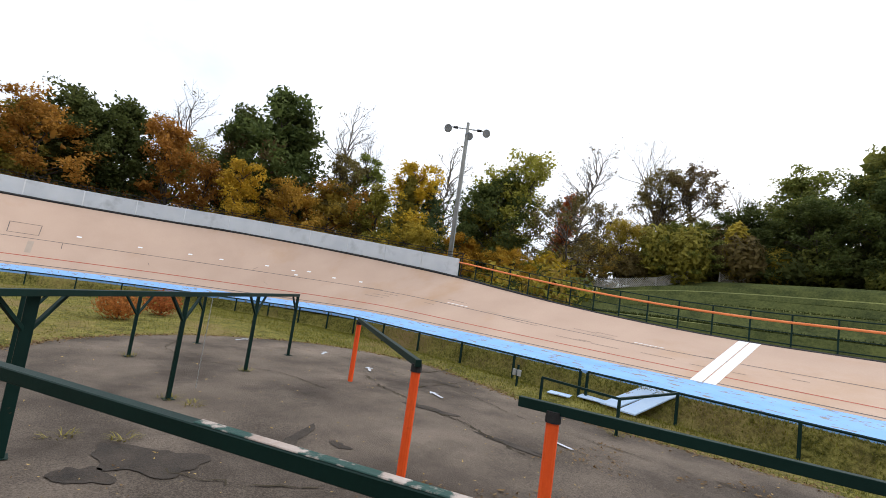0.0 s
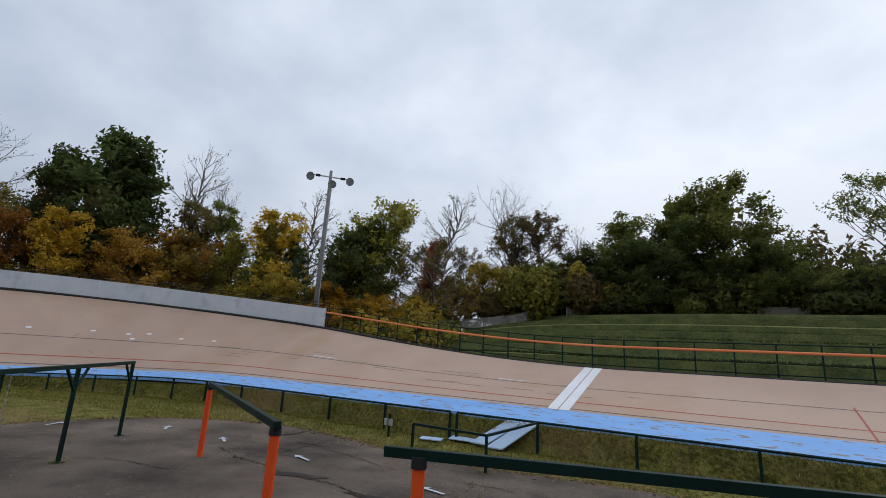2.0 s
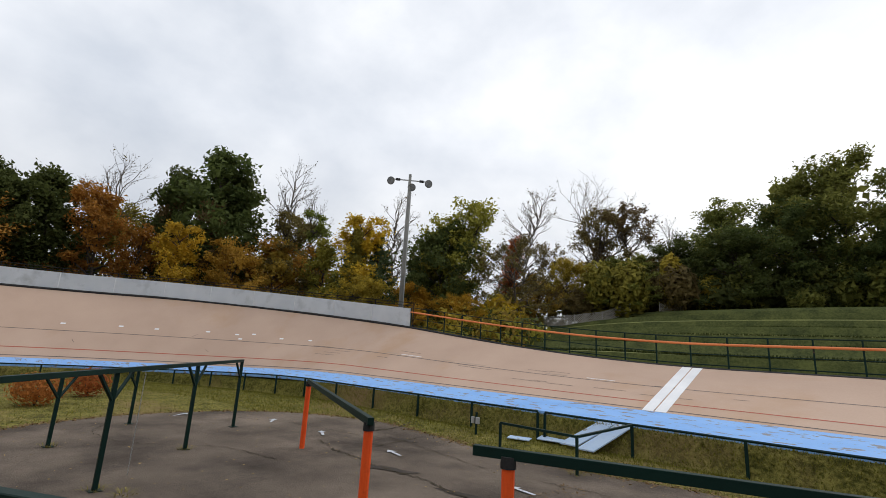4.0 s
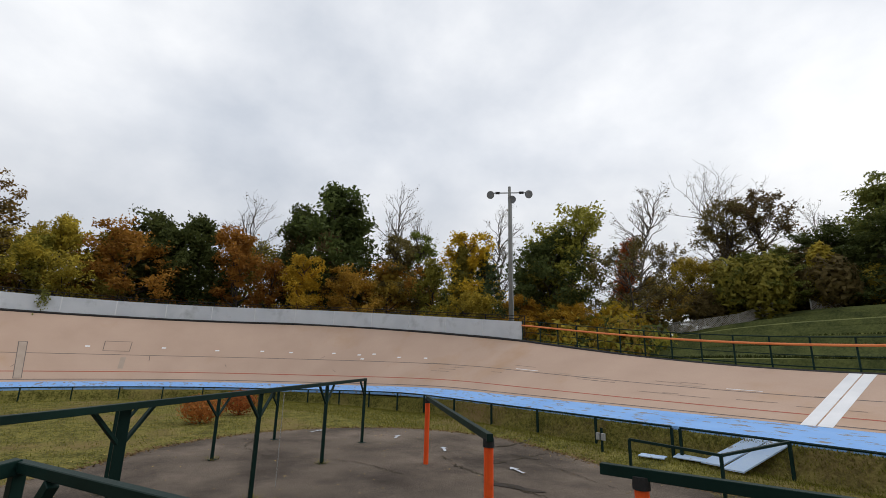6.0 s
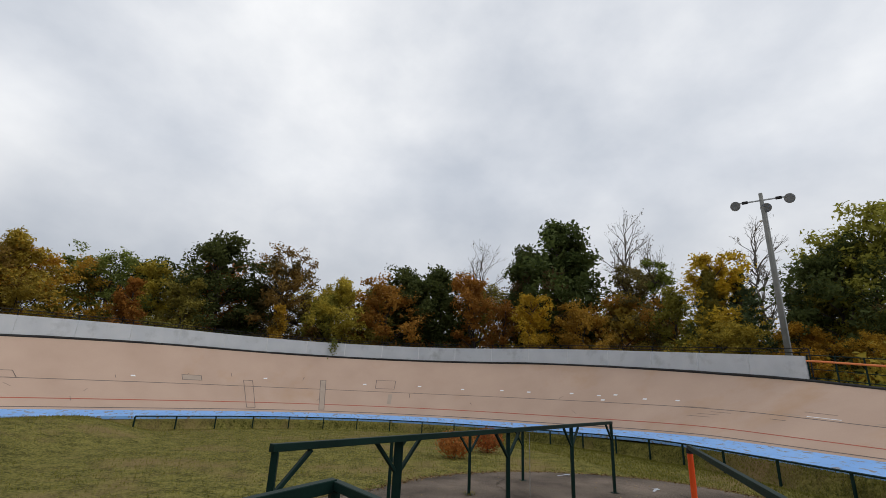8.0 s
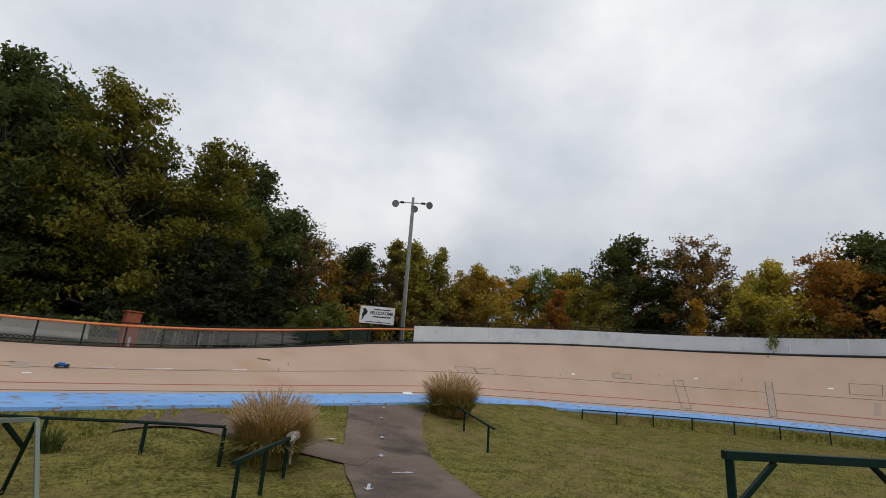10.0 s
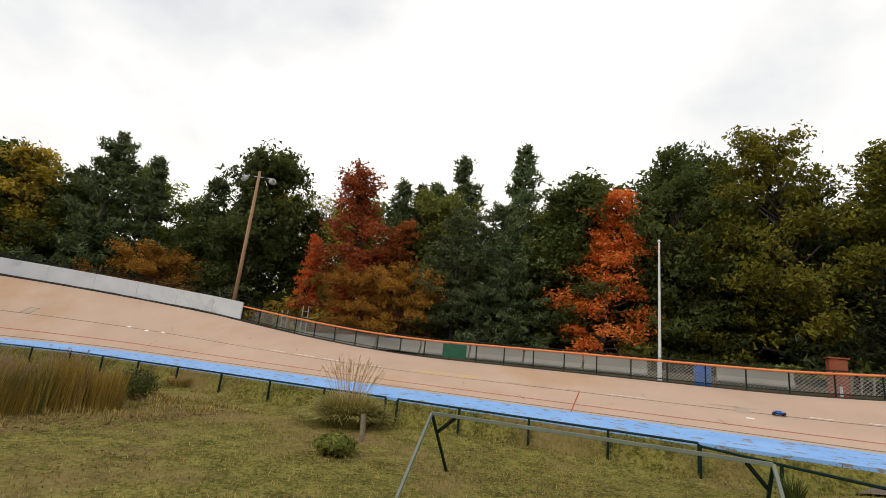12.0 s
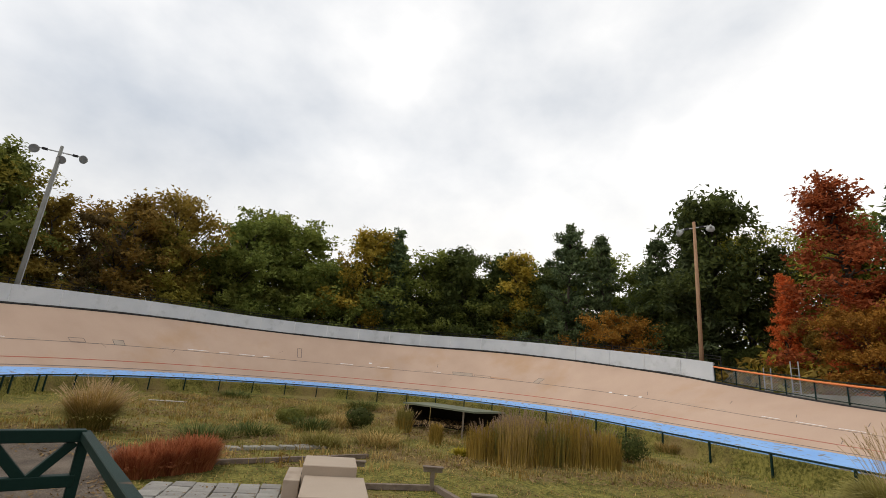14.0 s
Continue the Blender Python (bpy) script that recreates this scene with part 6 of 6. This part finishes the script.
def small_bush(x, y, r, h, mat, seed, label):
    root = thing("low_bush", (x, y, ground_z(x, y)), label, "bush")
    rng = np.random.default_rng(seed)
    d = rng.normal(size=(1500, 3))
    d /= np.linalg.norm(d, axis=1)[:, None]
    pos = d * np.array([r, r, h * 0.5]) * (0.55 + 0.5 * rng.random(1500))[:, None] + np.array([0, 0, h * 0.5])
    pos[:, 2] = np.maximum(pos[:, 2], 0.02)
    part("foliage", quads(pos, d, 0.055 * (0.5 + rng.random(1500)), rng), mat, root)
    part("stems", tubes([([(0, 0, -0.05), (0.2 * r * math.cos(k), 0.2 * r * math.sin(k), h * 0.6)], [0.015, 0.006]) for k in range(6)], 5), M_BARK, root)


small_bush(4.3, -9.5, 0.55, 0.52, LEAVES["broad"], 5, "low rounded green bush on the lawn")
small_bush(14.7, -11.2, 0.85, 1.15, LEAVES["oak"], 6, "dark green shrub beside the golden reeds")
small_bush(20.6, 2.2, 0.7, 0.7, LEAVES["broad"], 7, "low green shrub in the rough infield")
small_bush(20.2, -0.9, 0.7, 1.0, LEAVES["oak"], 8, "dark green shrub in the rough infield")
for x, y, r, h in ((-24.9, 4.95, 0.9, 1.15), (-27.4, 7.0, 0.85, 1.2)):
    small_bush(x, y, r, h, LEAVES["redbrown"], int(70 + x), "round red autumn bush on the lawn")
post_stub = part("post_stub", bar((4.8, -11.6, -0.05), (4.85, -11.6, 0.75), 0.12), M_OLDWOOD)
tagged(post_stub, "short grey weathered timber post on the lawn", "post")


terrace_lips()


# ---- lawn blades ----
def lawn(count, seed, area, mat, h, label, band=(-30, -1.74)):
    rng = np.random.default_rng(seed)
    verts, faces = [], []
    x0, x1, y0, y1 = area
    made = 0
    while made < count:
        x, y = x0 + (x1 - x0) * rng.random(), y0 + (y1 - y0) * rng.random()
        if not band[0] < offset_of(x, y) < band[1] or on_paving(x, y):
            made += 0.02
            continue
        made += 1
        z = ground_z(x, y) - 0.01
        a = rng.random() * 6.283
        k = h * (0.5 + rng.random())
        dx, dy = math.cos(a) * 0.014, math.sin(a) * 0.014
        o = len(verts)
        verts += [(x - dx, y - dy, z), (x + dx, y + dy, z), (x + rng.normal() * 0.03, y + rng.normal() * 0.03, z + k)]
        faces.append((o, o + 1, o + 2))
    return tagged(part("lawn_grass", (verts, [], faces), mat), label, "grass", kind="stuff")


def inside(x, y, poly):
    hit, j = False, len(poly) - 1
    for i in range(len(poly)):
        (xi, yi), (xj, yj) = poly[i], poly[j]
        if (yi > y) != (yj > y) and x < (xj - xi) * (y - yi) / (yj - yi) + xi:
            hit = not hit
        j = i
    return hit


def on_paving(x, y):
    if inside(x, y, PAD):
        return True
    for line, half in ((PATH_A, 1.45), (PATH_B, 0.85)):
        for (ax, ay), (bx, by) in zip(line, line[1:]):
            dx, dy = bx - ax, by - ay
            f = min(max(((x - ax) * dx + (y - ay) * dy) / (dx * dx + dy * dy), 0), 1)
            if math.hypot(x - ax - f * dx, y - ay - f * dy) < half:
                return True
    return False


lawn(33000, 1, (-38, 7, -15.5, 15.5), G_LAWN, 0.06, "short green lawn blades")
lawn(36000, 2, (-38, 36, -15.5, 15.5), G_OLIVE, 0.045, "short olive lawn blades")
lawn(26000, 8, (-38, 12, 5, 15.6), G_LAWN, 0.07, "green grass beside the finish straight", (-6.0, -1.74))
lawn(16000, 6, (-38, 36, -15.6, 15.6), G_LAWN, 0.10, "longer green grass along the infield fence", (-2.9, -1.74))
lawn(34000, 9, (-38, 14, 8, 15.6), G_LAWN, 0.06, "green grass on the bank under the blue band", (-2.3, -1.72))
lawn(16000, 10, (-38, 36, -15.6, 15.6), G_OLIVE, 0.06, "olive grass on the bank under the blue band", (-2.25, -1.72))
lawn(30000, 3, (-2, 34, -15.5, 15.5), G_STRAW, 0.07, "dry straw-coloured grass blades")


def rough_weeds(count, seed, mat, label):
    """Scattered tufts over the rough eastern infield."""
    rng = np.random.default_rng(seed)
    verts, faces = [], []
    for _ in range(count):
        x, y = 10.5 + 25 * rng.random(), -13 + 24 * rng.random()
        if offset_of(x, y) > -2.4 or on_paving(x, y) or noise.noise((x * 0.22, y * 0.22, seed)) < -0.08:
            continue
        hh = 0.12 + 0.34 * rng.random() ** 2
        v, _e, f = blades(9, 0.16 + 0.25 * hh, hh, int(rng.integers(1 << 30)), 1.0, 0.012, 0.8, 2)
        o = len(verts)
        z = ground_z(x, y) - 0.01
        verts += [(a + x, b + y, c + z) for a, b, c in v]
        faces += [tuple(i + o for i in q) for q in f]
    tagged(part("rough_grass", (verts, [], faces), mat), label, "grass", kind="stuff")


rough_weeds(1500, 2, G_OLIVE, "rough olive grass tufts in the infield")
rough_weeds(1500, 3, G_STRAW, "dry straw-coloured tufts in the infield")
rough_weeds(900, 4, LEAVES["rust"], "brown dying weeds in the infield")


# ---- fallen leaves, stains and cracks on the asphalt ----
def fallen(count, seed, area, mat, label, size=0.02, patch=-1.0):
    rng = np.random.default_rng(seed)
    x0, x1, y0, y1 = area
    c = np.stack([x0 + (x1 - x0) * rng.random(count), y0 + (y1 - y0) * rng.random(count), np.zeros(count)], 1)
    c = np.array([q for q in c if offset_of(q[0], q[1]) < -2.0 and noise.noise((q[0] * 0.35, q[1] * 0.35, seed)) + 0.5 * noise.noise((q[0] * 1.4, q[1] * 1.4, seed)) > patch])
    for q in c:
        q[2] = max(ground_z(q[0], q[1]), -0.02) + 0.06
    nn = rng.normal(size=c.shape) * 0.3 + np.array([0, 0, 1])
    nn /= np.linalg.norm(nn, axis=1)[:, None]
    tagged(part("fallen_leaves", chips(c, nn, size * (0.5 + rng.random(len(c))), rng), mat), label, "leaves", kind="stuff")


fallen(1600, 4, (-22, 4, 0, 14), G_STRAW, "scattered dry leaves on the asphalt")
fallen(9000, 5, (-10, 20, -15, 3), G_LITTER, "scattered brown leaves on the lawn")
fallen(80000, 6, (-8, 36, -15, 12), G_LITTER, "patches of dead brown grass and leaf litter on the lawn", 0.034, 0.08)
fallen(50000, 7, (10, 36, -13, 12), G_SOIL, "bare earthy patches in the rough infield", 0.05, 0.03)

M_TAR = material("dark_damp_asphalt", (0.020, 0.015, 0.011), (0.072, 0.054, 0.040), 0.7, 2.5, 0.7, 30, grainy=1.2, contrast=1.5)
M_CRACK = material("crack_soil", (0.022, 0.018, 0.012), (0.085, 0.065, 0.035), 0.95, 3, 0.5, 30)


def stain(x, y, rx, ry, turn, seed):
    rng = random.Random(seed)
    wave = [(n, rng.uniform(0, 6.28), 0.42 / n ** 0.8 * rng.uniform(0.5, 1.0)) for n in (2, 3, 4, 5, 7, 9, 13)]
    pts = []
    for i in range(56):
        a = i * 2 * math.pi / 56
        r = max(1 + sum(g * math.sin(n * a + p) for n, p, g in wave), 0.25)
        px, py = rx * r * math.cos(a), ry * r * math.sin(a)
        pts.append((x + px * math.cos(turn) - py * math.sin(turn), y + px * math.sin(turn) + py * math.cos(turn)))
    bm = bmesh.new()
    bm.faces.new([bm.verts.new((px, py, max(ground_z(px, py), -0.02) + 0.047)) for px, py in pts])
    return tagged(part("asphalt_stain", bm, M_TAR), "dark damp stain on the old asphalt", "stain", kind="structure")


stain(-10.02, 3.11, 0.62, 0.5, 0.5, 1)
stain(-9.77, 2.40, 0.3, 0.25, 0.2, 2)
stain(-10.16, 5.20, 0.75, 0.13, 2.3, 3)
stain(-11.09, 9.04, 0.62, 0.17, 0.35, 4)
stain(-8.63, 8.94, 0.8, 0.12, 0.2, 5)
stain(-13.33, 11.78, 0.5, 0.12, 0.1, 6)
stain(-9.69, 5.76, 0.22, 0.1, 0.3, 9)


def litter_edge(count, seed):
    """Dead leaves and crumbs along the edge of the yard."""
    rng = np.random.default_rng(seed)
    line = rounded(PAD)
    pick = rng.integers(0, len(line), count)
    f = rng.random(count)
    pos = np.array([[line[i][0] + (line[(i + 1) % len(line)][0] - line[i][0]) * t, line[i][1] + (line[(i + 1) % len(line)][1] - line[i][1]) * t, 0] for i, t in zip(pick, f)])
    pos[:, :2] += rng.normal(size=(count, 2)) * 0.14
    pos[:, 2] = [max(ground_z(q[0], q[1]), -0.02) + 0.05 for q in pos]
    nn = unit(rng.normal(size=pos.shape) * 0.4 + np.array([0, 0, 1]))
    tagged(part("fallen_leaves", chips(pos, nn, 0.045 * (0.4 + rng.random(count)), rng), G_LITTER), "dead leaves along the edge of the asphalt", "leaves", kind="stuff")


litter_edge(5200, 31)


def foot_weeds(spots, seed):
    """Tufts of grass at the feet of posts in the yard."""
    verts, faces = [], []
    for k, (x, y) in enumerate(spots):
        v, _e, f = blades(34, 0.20, 0.09, seed + k, 1.2, 0.008, 0.9, 2)
        o = len(verts)
        verts += [(a + x, b + y, c + 0.03) for a, b, c in v]
        faces += [tuple(i + o for i in q) for q in f]
    tagged(part("yard_weeds", (verts, [], faces), G_OLIVE), "small grass tufts at post feet and cracks", "grass", kind="stuff")


foot_weeds([(-12.9, 4.0), (-15.3, 6.34), (-14.75, 1.75), (-17.1, 4.06), (-8.15, 12.25), (-12.4, 4.3), (-11.2, 2.3), (-10.9, 3.0)], 70)


def crack(points, width, seed):
    rng = random.Random(seed)
    verts, faces = [], []
    pts = []
    for a, b in zip(points, points[1:]):
        a, b = Vector(a), Vector(b)
        n = max(2, int((b - a).length / 0.09))
        pts += [a.lerp(b, i / n) + Vector((rng.uniform(-0.06, 0.06), rng.uniform(-0.06, 0.06))) for i in range(n)]
    for i, q in enumerate(pts):
        d = (pts[min(i + 1, len(pts) - 1)] - pts[max(i - 1, 0)]).normalized()
        w = 0.5 * width * rng.uniform(0.05, 2.2)
        z = max(ground_z(q.x, q.y), -0.02) + 0.052
        verts += [(q.x - d.y * w, q.y + d.x * w, z), (q.x + d.y * w, q.y - d.x * w, z)]
    faces = [(2 * i, 2 * i + 1, 2 * i + 3, 2 * i + 2) for i in range(len(pts) - 1)]
    return tagged(part("asphalt_crack", (verts, [], faces), M_CRACK), "open dark crack across the asphalt", "crack", kind="structure")


crack([(-9.6, 3.2), (-8.8, 3.9), (-8.35, 4.9), (-7.6, 5.9), (-6.4, 6.6)], 0.022, 1)
crack([(-14.67, 9.67), (-13.32, 9.25), (-12.57, 9.19), (-11.79, 9.07), (-10.86, 9.00), (-10.23, 9.06), (-9.69, 9.03), (-9.11, 8.88), (-8.48, 8.74), (-8.06, 8.79)], 0.035, 2)
crack([(-15.02, 11.97), (-15.01, 12.64), (-15.40, 14.16)], 0.05, 3)
crack([(-13.12, 10.19), (-13.17, 10.95), (-13.29, 11.69), (-13.46, 12.80)], 0.04, 8)
crack([(-20.2, 6.0), (-18.6, 5.2), (-16.8, 5.4), (-15.0, 7.2), (-13.2, 7.6)], 0.02, 4)
crack([(-19.4, 9.5), (-17.5, 10.6), (-15.0, 11.0), (-13.2, 11.6), (-9.6, 10.9), (-5.0, 11.4), (0.0, 11.2)], 0.018, 5)
crack([(8.5, 6.9), (8.7, 5.6), (9.4, 4.8)], 0.02, 6)
arrow_mark(-15.45, 10.33, 60)
arrow_mark(-12.2, 10.25, 75)
arrow_mark(-8.3, 10.05, 80)
arrow_mark(-18.2, 10.25, 50)
arrow_mark(-20.7, 8.25, 30)
arrow_mark(-10.7, -7.1, -45, 0.8)
arrow_mark(-12.4, -7.7, 60, 0.8)
arrow_mark(-13.3, -9.5, -40, 0.8)
arrow_mark(-14.7, -11.0, -40, 0.8)
arrow_mark(-16.4, -12.9, -40, 0.8)
arrow_mark(-18.0, -14.5, -40, 0.8)
arrow_mark(-12.6, -11.2, 70, 0.9)


# ---- low stones across the rough infield ----
def stone_row(a, b, n, seed):
    rng = random.Random(seed)
    a, b = Vector(a), Vector(b)
    root = thing("stone_edging", (a.x, a.y, 0), "broken row of flat pale stones in rough grass", "edging")
    turn = math.degrees(math.atan2(b.y - a.y, b.x - a.x))
    for i in range(n):
        q = a.lerp(b, (i + 0.5) / n)
        l = (b - a).length / n
        part("stone", box((l * rng.uniform(0.75, 0.98), rng.uniform(0.32, 0.5), 0.12), (q.x - a.x, q.y - a.y, ground_z(q.x, q.y) + rng.uniform(0.02, 0.05)), (rng.uniform(-4, 4), rng.uniform(-4, 4), turn + rng.uniform(-6, 6)), bevel=0.02), M_PALECONC, root)


stone_row((13.0, 4.2), (14.25, 0.6), 7, 3)


# ---- pavers by the podium ----
def pavers():
    root = tagged(new("paving"), "uneven grey concrete pavers with weeds in the joints", "paving", kind="structure")
    rng = random.Random(8)
    me = bpy.data.meshes.new("paver")
    bm = box((0.58, 0.38, 0.06), bevel=0.012)
    bm.to_mesh(me)
    bm.free()
    me.materials.append(M_PAVER)
    for i in range(8):
        for j in range(9):
            ob = new("paver", me)
            ob.parent = root
            ob.matrix_basis = pose(8.55 - 0.40 * i + rng.uniform(-0.015, 0.015), 4.05 - 0.60 * (j * 0.72) + rng.uniform(-0.015, 0.015), 0.025 + rng.uniform(-0.012, 0.012), rng.uniform(-1.5, 1.5), rng.uniform(-1.5, 1.5), 90 + rng.uniform(-2, 2)) @ Matrix.Diagonal((0.7, 1, 1, 1))


M_PAVER = material("grey_paver", (0.20, 0.19, 0.175), (0.31, 0.295, 0.27), 0.9, 2, 0.4, 25, per_object=0.5)
pavers()
